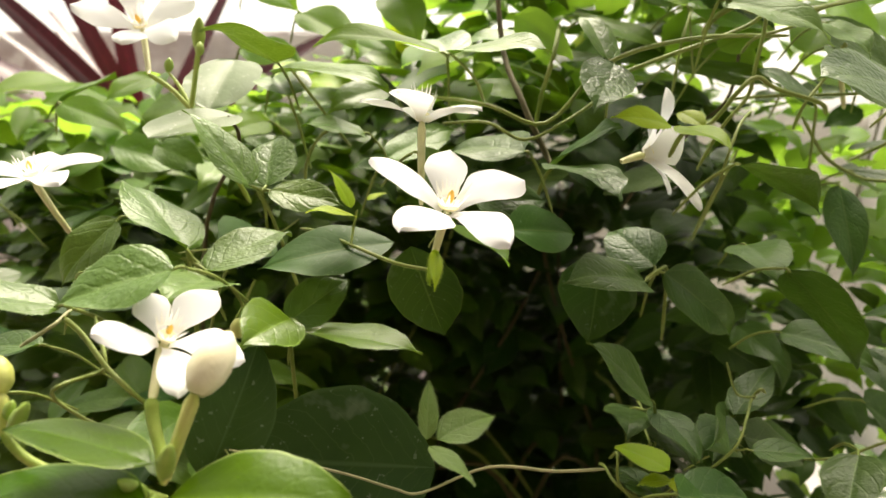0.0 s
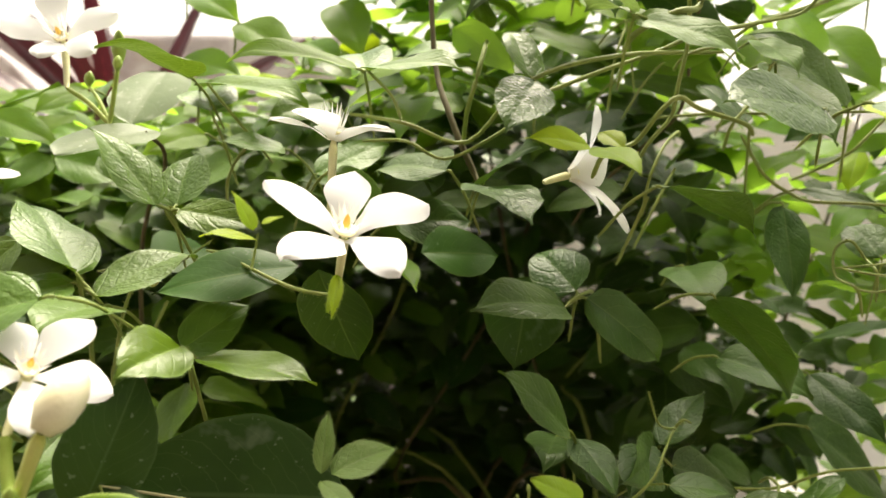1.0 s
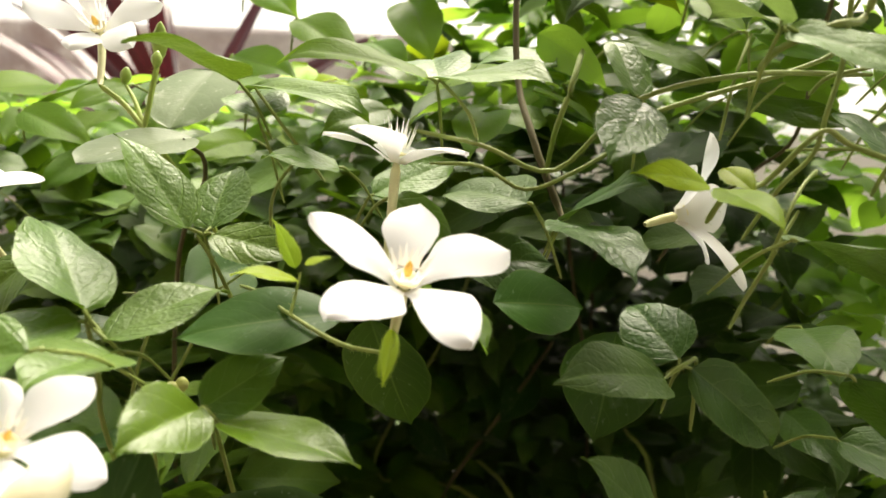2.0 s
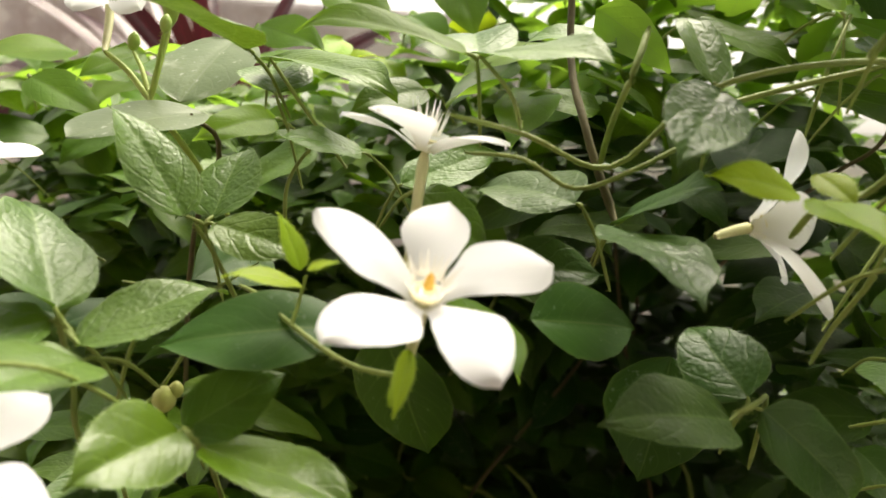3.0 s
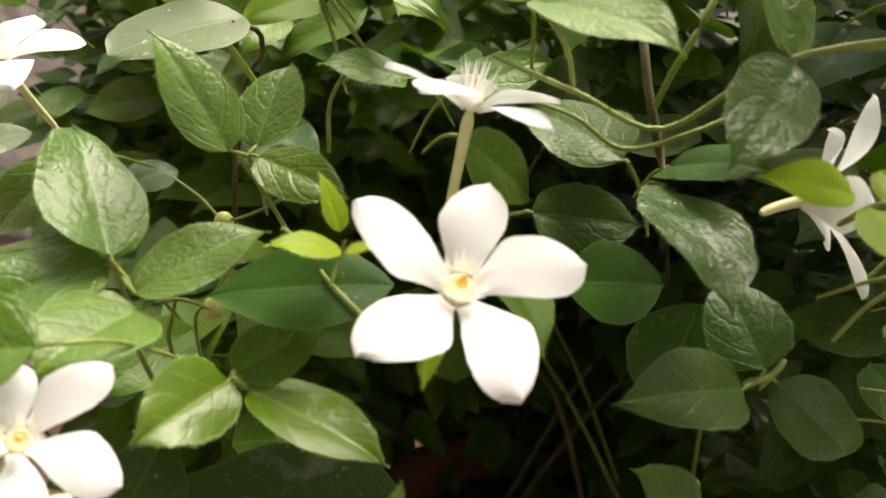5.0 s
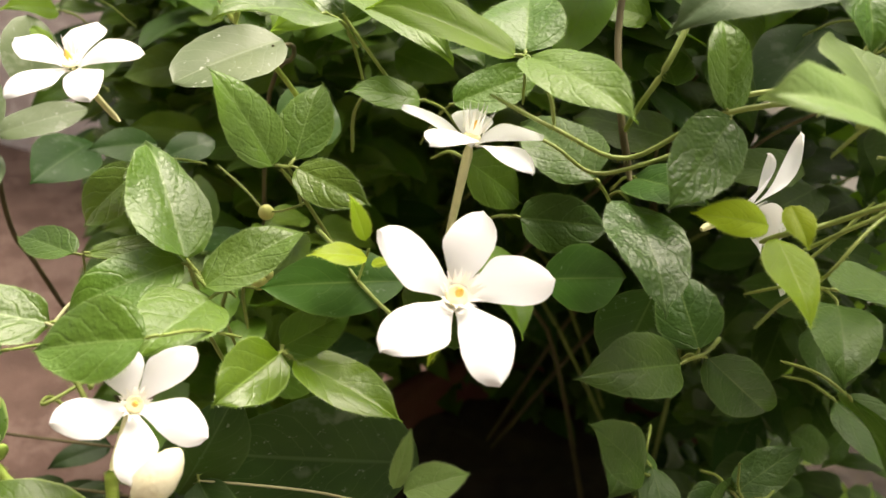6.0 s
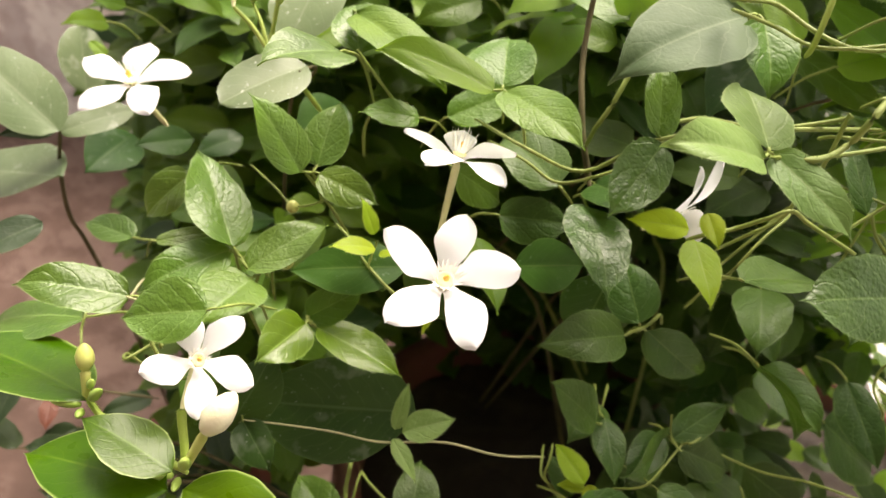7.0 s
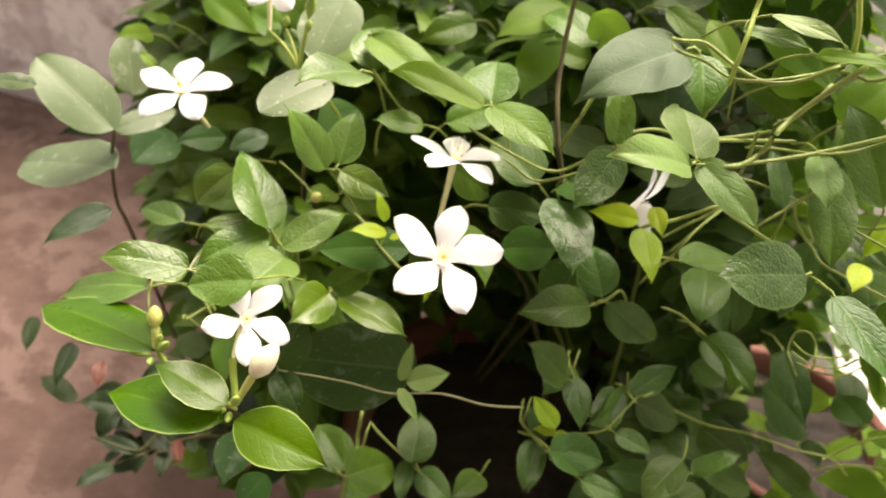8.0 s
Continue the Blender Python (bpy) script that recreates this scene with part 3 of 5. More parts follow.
leaf(vine, "v", (0.0586, 0.2076, 0.7113), (0.0321, 0.1859, 0.7163), 0.0171, (0.45, -0.36, 0.82), SHADED)
leaf(vine, "v", (0.0645, 0.2102, 0.7137), (0.0905, 0.2203, 0.6919), 0.0151, (0.47, -0.87, 0.16), SHADED)
leaf(vine, "v", (0.0620, 0.2103, 0.7153), (0.0527, 0.2306, 0.7248), 0.0170, (-0.35, -0.53, 0.77), SHADED)
leaf(vine, "v", (0.0590, 0.1983, 0.6787), (0.0392, 0.1913, 0.6980), 0.0149, (0.7, -0.46, 0.55), SHADED)
leaf(vine, "v", (0.0625, 0.2073, 0.6731), (0.0697, 0.1856, 0.6664), 0.0113, (0.07, -0.27, 0.96), SHADED)
leaf(vine, "v", (0.0871, 0.2147, 0.6669), (0.0724, 0.1861, 0.6701), 0.0155, (0.82, -0.38, 0.43), SHADED)
leaf(vine, "v", (0.0925, 0.2150, 0.6615), (0.1161, 0.2215, 0.6506), 0.0163, (0.47, -0.47, 0.74), SHADED)
leaf(vine, "v", (0.0531, 0.1828, 0.6555), (0.0539, 0.1627, 0.6474), 0.0113, (-0.01, -0.37, 0.93), SHADED)
leaf(vine, "v", (0.0620, 0.1764, 0.6617), (0.0830, 0.1820, 0.6575), 0.0148, (0.28, -0.38, 0.88), SHADED)
leaf(vine, "b", (0.1155, 0.1863, 0.7648), (0.0859, 0.1695, 0.7663), 0.0213, (0.36, -0.57, 0.74), PUCKERED)
leaf(vine, "v", (0.1220, 0.1775, 0.7657), (0.1404, 0.1530, 0.7570), 0.0139, (-0.01, -0.35, 0.94), SHADED)
leaf(vine, "v", (0.1226, 0.2373, 0.7809), (0.1302, 0.2064, 0.7568), 0.0174, (-0.0, -0.61, 0.79), LEAFLET)
leaf(vine, "v", (0.1535, 0.2558, 0.6576), (0.1917, 0.2668, 0.6270), 0.0273, (0.63, -0.47, 0.62), SHADED)
leaf(vine, "v", (0.0698, 0.1911, 0.7882), (0.0440, 0.1725, 0.7950), 0.0151, (0.41, -0.25, 0.88), SOFT)
leaf(vine, "v", (0.0716, 0.1971, 0.7887), (0.0642, 0.2210, 0.7960), 0.0214, (0.27, -0.21, 0.94), SOFT)
leaf(vine, "v", (0.0728, 0.1976, 0.7876), (0.0950, 0.1832, 0.7780), 0.0122, (-0.08, -0.63, 0.77), SOFT)
leaf(vine, "w", (0.0635, 0.2066, 0.7559), (0.0453, 0.1992, 0.7579), 0.0082, (0.34, -0.66, 0.67), YOUNG)
leaf(vine, "w", (0.0676, 0.2112, 0.7597), (0.0721, 0.2022, 0.7548), 0.0064, (-0.15, -0.53, 0.83), YOUNG)
leaf(vine, "w", (0.0649, 0.2019, 0.7556), (0.0711, 0.1801, 0.7502), 0.0106, (-0.03, -0.25, 0.97), YOUNG)
leaf(vine, "v", (0.0087, 0.2218, 0.7336), (0.0333, 0.2295, 0.7333), 0.0157, (0.24, -0.75, 0.61), SHADED)
leaf(vine, "v", (-0.0074, 0.2187, 0.7478), (0.0087, 0.2316, 0.7328), 0.0137, (0.77, -0.51, 0.39), LEAFLET)
leaf(vine, "w", (0.0028, 0.2158, 0.7272), (0.0180, 0.1908, 0.7198), 0.0149, (0.35, -0.06, 0.93), BACKLIT)
leaf(vine, "v", (0.0252, 0.2240, 0.7484), (0.0011, 0.2514, 0.7483), 0.0193, (-0.34, -0.29, 0.89), SHADED)
leaf(shrub, "s", (-0.0855, 0.1366, 0.6932), (-0.1448, 0.1501, 0.6804), 0.0302, (-0.16, 0.23, 0.96), FRESH)
leaf(shrub, "s", (-0.0515, 0.1225, 0.6945), (-0.0790, 0.1255, 0.7005), 0.0175, (-0.05, 0.06, 0.99), FRESH)
leaf(shrub, "s", (-0.0520, 0.1205, 0.6890), (-0.0960, 0.1205, 0.6845), 0.0235, (-0.1, -0.12, 0.98), FRESH)
leaf(shrub, "s", (-0.0491, 0.1227, 0.6879), (-0.0133, 0.1164, 0.6893), 0.0205, (-0.1, -0.35, 0.93), FRESH)
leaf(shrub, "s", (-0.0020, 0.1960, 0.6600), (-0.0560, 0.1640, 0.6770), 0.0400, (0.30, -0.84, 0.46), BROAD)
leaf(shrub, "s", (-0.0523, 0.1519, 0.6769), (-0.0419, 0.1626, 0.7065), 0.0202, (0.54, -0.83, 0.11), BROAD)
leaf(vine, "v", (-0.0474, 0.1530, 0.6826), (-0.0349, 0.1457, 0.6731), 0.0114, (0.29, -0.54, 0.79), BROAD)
leaf(shrub, "s", (-0.0130, 0.1938, 0.7247), (-0.0471, 0.1825, 0.7196), 0.0174, (0.08, -0.6, 0.8), SHRUBLEAF)
leaf(shrub, "s", (-0.0090, 0.1985, 0.7228), (0.0004, 0.2076, 0.6951), 0.0225, (-0.24, -0.9, -0.37), SHRUBLEAF)
leaf(shrub, "s", (0.0181, 0.2066, 0.7265), (0.0408, 0.2220, 0.7238), 0.0179, (0.47, -0.58, 0.66), SHRUBLEAF)
leaf(shrub, "s", (0.0509, 0.2335, 0.7153), (0.0460, 0.2245, 0.6880), 0.0259, (0.12, -0.95, 0.29), SHRUBLEAF)
leaf(pale_plant, "p", (-0.1754, 0.2458, 0.7019), (-0.2195, 0.2535, 0.7248), 0.0299, (0.35, -0.45, 0.82), PALE)
leaf(pale_plant, "p", (-0.1734, 0.2399, 0.6842), (-0.2434, 0.2576, 0.6568), 0.0357, (-0.4, -0.23, 0.89), PALE)
leaf(pale_plant, "p", (-0.1811, 0.2515, 0.6970), (-0.1627, 0.2782, 0.7016), 0.0141, (0.28, -0.35, 0.89), PALE)
leaf(pale_plant, "p", (-0.1493, 0.1740, 0.7619), (-0.1667, 0.1715, 0.7603), 0.0067, (0.01, -0.58, 0.81), PALE)
leaf(vine, "v", (-0.1357, 0.1856, 0.7069), (-0.1484, 0.1603, 0.7015), 0.0109, (0.22, -0.31, 0.93), DIM)
leaf(pale_plant, "p", (-0.0675, 0.2400, 0.7600), (-0.0850, 0.2125, 0.7525), 0.0235, (0.1, -0.22, 0.97), PALE)
leaf(pale_plant, "p", (-0.0765, 0.2770, 0.7818), (-0.0784, 0.2489, 0.7622), 0.0270, (-0.0, -0.57, 0.82), PALE)
leaf(vine, "w", (-0.0039, 0.1697, 0.6792), (-0.0036, 0.1794, 0.6910), 0.0047, (0.06, -0.78, 0.63), SOFT)
leaf(vine, "w", (-0.0014, 0.1695, 0.6791), (0.0134, 0.1788, 0.6821), 0.0100, (0.09, -0.43, 0.9), SOFT)
leaf(vine, "w", (-0.0035, 0.1664, 0.6790), (0.0075, 0.1575, 0.6737), 0.0051, (0.21, -0.29, 0.93), SOFT)
leaf(vine, "w", (-0.0243, 0.1927, 0.7338), (-0.0300, 0.1950, 0.7440), 0.0046, (0.66, -0.43, 0.62), YOUNG)
leaf(vine, "w", (-0.0225, 0.1890, 0.7319), (-0.0340, 0.1810, 0.7345), 0.0068, (0.26, -0.06, 0.96), YOUNG)
leaf(vine, "w", (-0.0188, 0.1795, 0.7370), (-0.0141, 0.1812, 0.7387), 0.0018, (-0.16, -0.42, 0.89), YOUNG)
leaf(vine, "v", (0.0616, 0.2366, 0.8083), (0.0301, 0.2076, 0.7946), 0.0273, (0.04, -0.46, 0.89), WAXY)
leaf(vine, "v", (-0.0574, 0.2575, 0.7752), (-0.0171, 0.2302, 0.7701), 0.0200, (0.05, -0.40, 0.91), LEAFLET)
leaf(vine, "v", (0.0877, 0.2103, 0.6697), (0.1037, 0.2232, 0.6827), 0.0125, (-0.45, -0.29, 0.84), SHADED)
leaf(vine, "v", (0.0998, 0.2073, 0.7143), (0.1273, 0.2149, 0.6856), 0.0199, (0.56, 0.48, 0.67), SHADED)
leaf(vine, "v", (0.1558, 0.2634, 0.6751), (0.1685, 0.2335, 0.6619), 0.0161, (-0.31, -0.49, 0.82), SHADED)
leaf(vine, "v", (0.1516, 0.2716, 0.7409), (0.1734, 0.2538, 0.7352), 0.0086, (-0.17, -0.48, 0.86), SHADED)
leaf(vine, "v", (0.0825, 0.2044, 0.7450), (0.1213, 0.2339, 0.7314), 0.0172, (0.13, 0.27, 0.95), SHADED)
leaf(vine, "v", (0.0944, 0.3029, 0.7831), (0.1296, 0.2849, 0.7736), 0.0134, (-0.16, -0.69, 0.71), LEAFLET)
leaf(vine, "v", (0.1408, 0.2598, 0.7360), (0.1379, 0.2405, 0.7065), 0.0138, (-0.09, -0.83, 0.55), SHADED)
leaf(vine, "v", (0.0667, 0.2372, 0.8079), (0.0727, 0.2201, 0.7935), 0.0171, (0.16, -0.6, 0.78), LEAFLET)
leaf(vine, "v", (0.0726, 0.2145, 0.8253), (0.0931, 0.2110, 0.8261), 0.0063, (-0.11, -0.45, 0.89), SOFT)
leaf(vine, "v", (0.0784, 0.2160, 0.8309), (0.1016, 0.2086, 0.8299), 0.0067, (-0.07, -0.35, 0.93), SOFT)
leaf(vine, "v", (0.0940, 0.2080, 0.8250), (0.1175, 0.2052, 0.8285), 0.0060, (-0.18, -0.44, 0.88), BACKLIT)
leaf(vine, "v", (0.0947, 0.2987, 0.8041), (0.1340, 0.2836, 0.7886), 0.0155, (0.16, -0.47, 0.87), BACKLIT)
leaf(vine, "v", (0.1156, 0.2281, 0.7869), (0.1209, 0.2107, 0.7766), 0.0124, (-0.01, -0.51, 0.86), SOFT)
leaf(vine, "v", (0.1146, 0.2293, 0.7629), (0.1059, 0.2499, 0.7765), 0.0094, (0.07, -0.53, 0.85), SHADED)
leaf(vine, "w", (0.1345, 0.1980, 0.7671), (0.1309, 0.1873, 0.7629), 0.0073, (-0.17, -0.31, 0.93), YOUNG)
leaf(vine, "v", (0.1140, 0.2404, 0.6877), (0.1362, 0.2206, 0.6826), 0.0194, (-0.13, -0.38, 0.92), SHADED)
leaf(vine, "v", (0.1978, 0.2460, 0.6606), (0.1907, 0.2688, 0.6550), 0.0163, (-0.57, 0.03, 0.82), SHADED)
leaf(vine, "v", (0.1037, 0.2478, 0.7166), (0.1026, 0.2186, 0.7104), 0.0197, (-0.14, -0.2, 0.97), SHADED)
leaf(vine, "v", (0.0829, 0.1870, 0.6689), (0.0982, 0.1828, 0.6690), 0.0086, (-0.08, -0.28, 0.96), SHADED)
leaf(vine, "v", (0.0747, 0.1715, 0.6539), (0.0924, 0.1685, 0.6545), 0.0096, (-0.08, -0.26, 0.96), SHADED)
leaf(vine, "v", (0.1099, 0.1835, 0.6694), (0.0979, 0.1665, 0.6586), 0.0145, (-0.36, -0.31, 0.88), SHADED)
leaf(vine, "v", (0.1183, 0.1892, 0.6575), (0.1354, 0.1992, 0.6667), 0.0100, (-0.45, -0.05, 0.89), SHADED)
leaf(vine, "w", (0.0600, 0.1833, 0.6652), (0.0482, 0.1951, 0.6667), 0.0086, (-0.16, -0.28, 0.95), YOUNG)
leaf(vine, "w", (0.0610, 0.1847, 0.6616), (0.0517, 0.1832, 0.6612), 0.0043, (0.01, -0.34, 0.94), YOUNG)
leaf(vine, "w", (0.0615, 0.1867, 0.6609), (0.0688, 0.1753, 0.6590), 0.0063, (-0.13, -0.24, 0.96), YOUNG)
leaf(vine, "v", (0.0576, 0.1834, 0.6570), (0.0473, 0.1954, 0.6613), 0.0086, (0.08, -0.28, 0.96), SHADED)
leaf(shrub, "s", (-0.0769, 0.3092, 0.7138), (-0.0831, 0.2693, 0.7107), 0.0253, (0.59, -0.15, 0.79), BROAD)
leaf(shrub, "s", (-0.1413, 0.2890, 0.6877), (-0.1553, 0.2658, 0.6918), 0.0146, (0.62, -0.25, 0.74), BROAD)
leaf(shrub, "s", (-0.1216, 0.2991, 0.6898), (-0.1346, 0.2795, 0.6864), 0.0144, (0.33, -0.37, 0.87), BROAD)
leaf(shrub, "s", (-0.1824, 0.3030, 0.6720), (-0.1806, 0.2625, 0.6719), 0.0255, (0.47, 0.02, 0.88), BROAD)
leaf(vine, "v", (-0.1803, 0.2003, 0.5983), (-0.1770, 0.1791, 0.5897), 0.0095, (0.11, -0.36, 0.93), DIM)
leaf(vine, "v", (-0.1475, 0.1885, 0.5770), (-0.1679, 0.1833, 0.5788), 0.0116, (0.16, -0.29, 0.94), DIM)
leaf(vine, "v", (-0.1311, 0.1779, 0.5609), (-0.1558, 0.1738, 0.5661), 0.0079, (0.22, -0.1, 0.97), DIM)
leaf(vine, "v", (-0.1443, 0.1951, 0.5711), (-0.1405, 0.1813, 0.5703), 0.0079, (0.17, -0.01, 0.99), DIM)
leaf(vine, "v", (-0.1232, 0.1850, 0.5558), (-0.1180, 0.1728, 0.5526), 0.0074, (0.14, -0.19, 0.97), DIM)
leaf(vine, "v", (-0.1310, 0.1881, 0.5623), (-0.1191, 0.1841, 0.5590), 0.0069, (0.2, -0.18, 0.96), DIM)
leaf(vine, "v", (-0.1710, 0.2070, 0.5822), (-0.1650, 0.1939, 0.5791), 0.0075, (0.18, -0.14, 0.97), RUST)
leaf(vine, "v", (-0.1236, 0.1971, 0.5513), (-0.1155, 0.1867, 0.5471), 0.0055, (0.18, -0.24, 0.95), RUST)
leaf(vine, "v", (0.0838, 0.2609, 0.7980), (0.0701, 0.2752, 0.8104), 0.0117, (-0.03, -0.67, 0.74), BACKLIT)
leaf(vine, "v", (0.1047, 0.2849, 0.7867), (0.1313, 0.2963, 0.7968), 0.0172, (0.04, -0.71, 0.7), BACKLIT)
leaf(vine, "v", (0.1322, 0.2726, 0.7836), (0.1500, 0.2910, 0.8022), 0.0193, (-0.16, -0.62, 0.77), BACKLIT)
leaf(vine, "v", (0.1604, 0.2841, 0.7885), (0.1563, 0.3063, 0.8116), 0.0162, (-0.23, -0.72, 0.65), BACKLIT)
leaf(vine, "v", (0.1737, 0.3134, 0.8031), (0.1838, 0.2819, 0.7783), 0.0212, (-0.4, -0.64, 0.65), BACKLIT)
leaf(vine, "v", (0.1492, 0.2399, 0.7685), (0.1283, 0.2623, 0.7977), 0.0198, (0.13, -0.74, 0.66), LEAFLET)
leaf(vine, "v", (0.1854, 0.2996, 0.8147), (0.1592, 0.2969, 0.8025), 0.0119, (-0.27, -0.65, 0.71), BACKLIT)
leaf(vine, "w", (0.1638, 0.2572, 0.7546), (0.1566, 0.2489, 0.7417), 0.0082, (-0.48, -0.59, 0.65), YOUNG)
leaf(vine, "v", (0.1700, 0.2499, 0.7200), (0.1670, 0.2664, 0.7299), 0.0166, (-0.22, -0.53, 0.82), SHADED)
leaf(vine, "v", (0.0567, 0.3069, 0.8006), (0.0867, 0.2957, 0.7899), 0.0145, (0.04, -0.63, 0.78), LEAFLET)
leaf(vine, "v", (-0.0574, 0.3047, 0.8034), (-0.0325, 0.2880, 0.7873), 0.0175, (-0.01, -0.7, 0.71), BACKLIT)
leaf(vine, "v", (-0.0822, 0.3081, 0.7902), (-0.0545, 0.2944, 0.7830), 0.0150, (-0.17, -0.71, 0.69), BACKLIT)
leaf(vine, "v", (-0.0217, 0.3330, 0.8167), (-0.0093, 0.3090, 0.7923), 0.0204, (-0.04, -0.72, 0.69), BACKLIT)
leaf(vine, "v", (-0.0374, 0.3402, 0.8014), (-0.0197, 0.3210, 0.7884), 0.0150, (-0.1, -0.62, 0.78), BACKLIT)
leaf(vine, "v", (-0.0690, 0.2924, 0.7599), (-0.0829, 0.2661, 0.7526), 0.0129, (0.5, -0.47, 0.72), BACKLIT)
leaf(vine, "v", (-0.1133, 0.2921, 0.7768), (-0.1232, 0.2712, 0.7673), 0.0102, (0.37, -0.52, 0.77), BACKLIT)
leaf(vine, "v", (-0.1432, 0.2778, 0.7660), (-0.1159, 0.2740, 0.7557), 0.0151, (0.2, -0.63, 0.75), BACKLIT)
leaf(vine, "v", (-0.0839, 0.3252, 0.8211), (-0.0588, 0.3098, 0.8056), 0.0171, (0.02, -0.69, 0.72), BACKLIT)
leaf(vine, "v", (-0.0240, 0.3098, 0.7738), (-0.0453, 0.2925, 0.7649), 0.0157, (0.22, -0.65, 0.73), LEAFLET)
leaf(vine, "v", (-0.0197, 0.2572, 0.7459), (0.0042, 0.2736, 0.7575), 0.0153, (0.07, -0.64, 0.76), LEAFLET)
leaf(vine, "v", (-0.0184, 0.1614, 0.6206), (-0.0017, 0.1847, 0.6107), 0.0210, (0.48, 0.03, 0.88), LEAFLET)
leaf(vine, "v", (0.0061, 0.1770, 0.6228), (0.0030, 0.2013, 0.6293), 0.0169, (0.01, -0.26, 0.97), SHADED)
leaf(vine, "v", (-0.0206, 0.1720, 0.6103), (-0.0426, 0.1885, 0.6143), 0.0182, (-0.02, -0.26, 0.97), LEAFLET)
leaf(vine, "v", (0.0039, 0.1824, 0.6168), (0.0060, 0.1640, 0.6112), 0.0082, (0.03, -0.29, 0.96), SHADED)
leaf(vine, "v", (0.0095, 0.1860, 0.6079), (0.0283, 0.1767, 0.6054), 0.0136, (-0.0, -0.26, 0.96), SHADED)
leaf(vine, "v", (-0.0156, 0.1830, 0.5907), (-0.0157, 0.1644, 0.5943), 0.0125, (0.1, 0.19, 0.98), LEAFLET)
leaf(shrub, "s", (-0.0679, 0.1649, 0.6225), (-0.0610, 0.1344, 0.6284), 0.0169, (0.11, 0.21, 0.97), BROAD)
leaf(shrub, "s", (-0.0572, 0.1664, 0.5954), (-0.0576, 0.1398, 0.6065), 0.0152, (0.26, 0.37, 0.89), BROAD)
leaf(vine, "v", (0.0535, 0.1825, 0.6552), (0.0559, 0.1627, 0.6477), 0.0112, (0.02, -0.35, 0.94), SHADED)
leaf(vine, "v", (0.0587, 0.1725, 0.6633), (0.0833, 0.1845, 0.6543), 0.0164, (0.45, -0.27, 0.85), SHADED)
leaf(vine, "v", (0.0616, 0.2095, 0.6690), (0.0711, 0.1927, 0.6613), 0.0119, (0.2, -0.31, 0.93), SHADED)
leaf(vine, "v", (0.0828, 0.2113, 0.6694), (0.0738, 0.1896, 0.6642), 0.0120, (-0.01, -0.23, 0.97), SHADED)
leaf(vine, "v", (0.0586, 0.2191, 0.6688), (0.0519, 0.1954, 0.6709), 0.0164, (0.13, 0.05, 0.99), SHADED)
leaf(vine, "v", (0.0373, 0.2017, 0.5985), (0.0276, 0.1804, 0.6039), 0.0135, (0.26, 0.12, 0.96), SHADED)
leaf(vine, "v", (-0.1415, 0.1918, 0.5430), (-0.1369, 0.1773, 0.5392), 0.0084, (0.16, -0.2, 0.97), DIM)
leaf(vine, "v", (-0.1304, 0.2228, 0.5572), (-0.1440, 0.2041, 0.5606), 0.0133, (0.44, -0.16, 0.88), DIM)
leaf(vine, "v", (-0.1224, 0.2144, 0.5506), (-0.1385, 0.1984, 0.5509), 0.0128, (0.29, -0.28, 0.91), DIM)
leaf(vine, "v", (-0.2101, 0.2089, 0.5979), (-0.2036, 0.1927, 0.5905), 0.0079, (0.21, -0.33, 0.92), DIM)
leaf(vine, "v", (-0.1373, 0.2330, 0.5715), (-0.1540, 0.2148, 0.5706), 0.0111, (0.27, -0.29, 0.92), DIM)
leaf(vine, "v", (-0.1145, 0.1997, 0.5418), (-0.1231, 0.2061, 0.5447), 0.0059, (0.16, -0.21, 0.96), DIM)
leaf(pale_plant, "p", (-0.1920, 0.2855, 0.6986), (-0.2051, 0.3035, 0.7224), 0.0220, (0.65, -0.39, 0.65), PALE)
leaf(vine, "v", (-0.1846, 0.2549, 0.6965), (-0.2014, 0.2395, 0.6960), 0.0088, (0.32, -0.38, 0.87), DIM)
leaf(vine, "v", (-0.1867, 0.2983, 0.7294), (-0.1897, 0.2757, 0.7359), 0.0102, (0.71, 0.11, 0.7), BACKLIT)
leaf(vine, "v", (-0.1635, 0.2646, 0.7305), (-0.1741, 0.2692, 0.7335), 0.0049, (0.12, -0.35, 0.93), BACKLIT)
leaf(vine, "v", (-0.1744, 0.2959, 0.7395), (-0.1891, 0.2942, 0.7406), 0.0061, (0.13, -0.52, 0.84), BACKLIT)

# flowers: the nearest one, one behind it on a tall tube, one low beside a bud, two at the far side
flower(shrub, (0.0016, 0.1777, 0.7368), (0.206, -0.516, 0.831), ((0.0017, 0.1936, 0.7492), (0.0208, 0.1858, 0.7415), (0.0152, 0.1635, 0.7284), (-0.0091, 0.1592, 0.7324), (-0.0175, 0.1784, 0.7474)), (-0.003, 0.192, 0.719), seed=1)
flower(shrub, (-0.0057, 0.2091, 0.7603), (0.08, 0.08, 0.99), ((-0.0074, 0.2197, 0.7615), (0.0101, 0.2165, 0.7602), (0.0103, 0.1959, 0.7603), (-0.0116, 0.1899, 0.7645), (-0.0229, 0.2080, 0.7632)), (-0.006, 0.200, 0.734), seed=2, fringe=0.40)
flower(shrub, (-0.056, 0.1452, 0.7124), (0.474, -0.456, 0.753), ((-0.0630, 0.1525, 0.7195), (-0.0501, 0.1595, 0.7182), (-0.0412, 0.1476, 0.7060), (-0.0503, 0.1336, 0.7031), (-0.0656, 0.1331, 0.7153)), (-0.0566, 0.1365, 0.7010), seed=3)
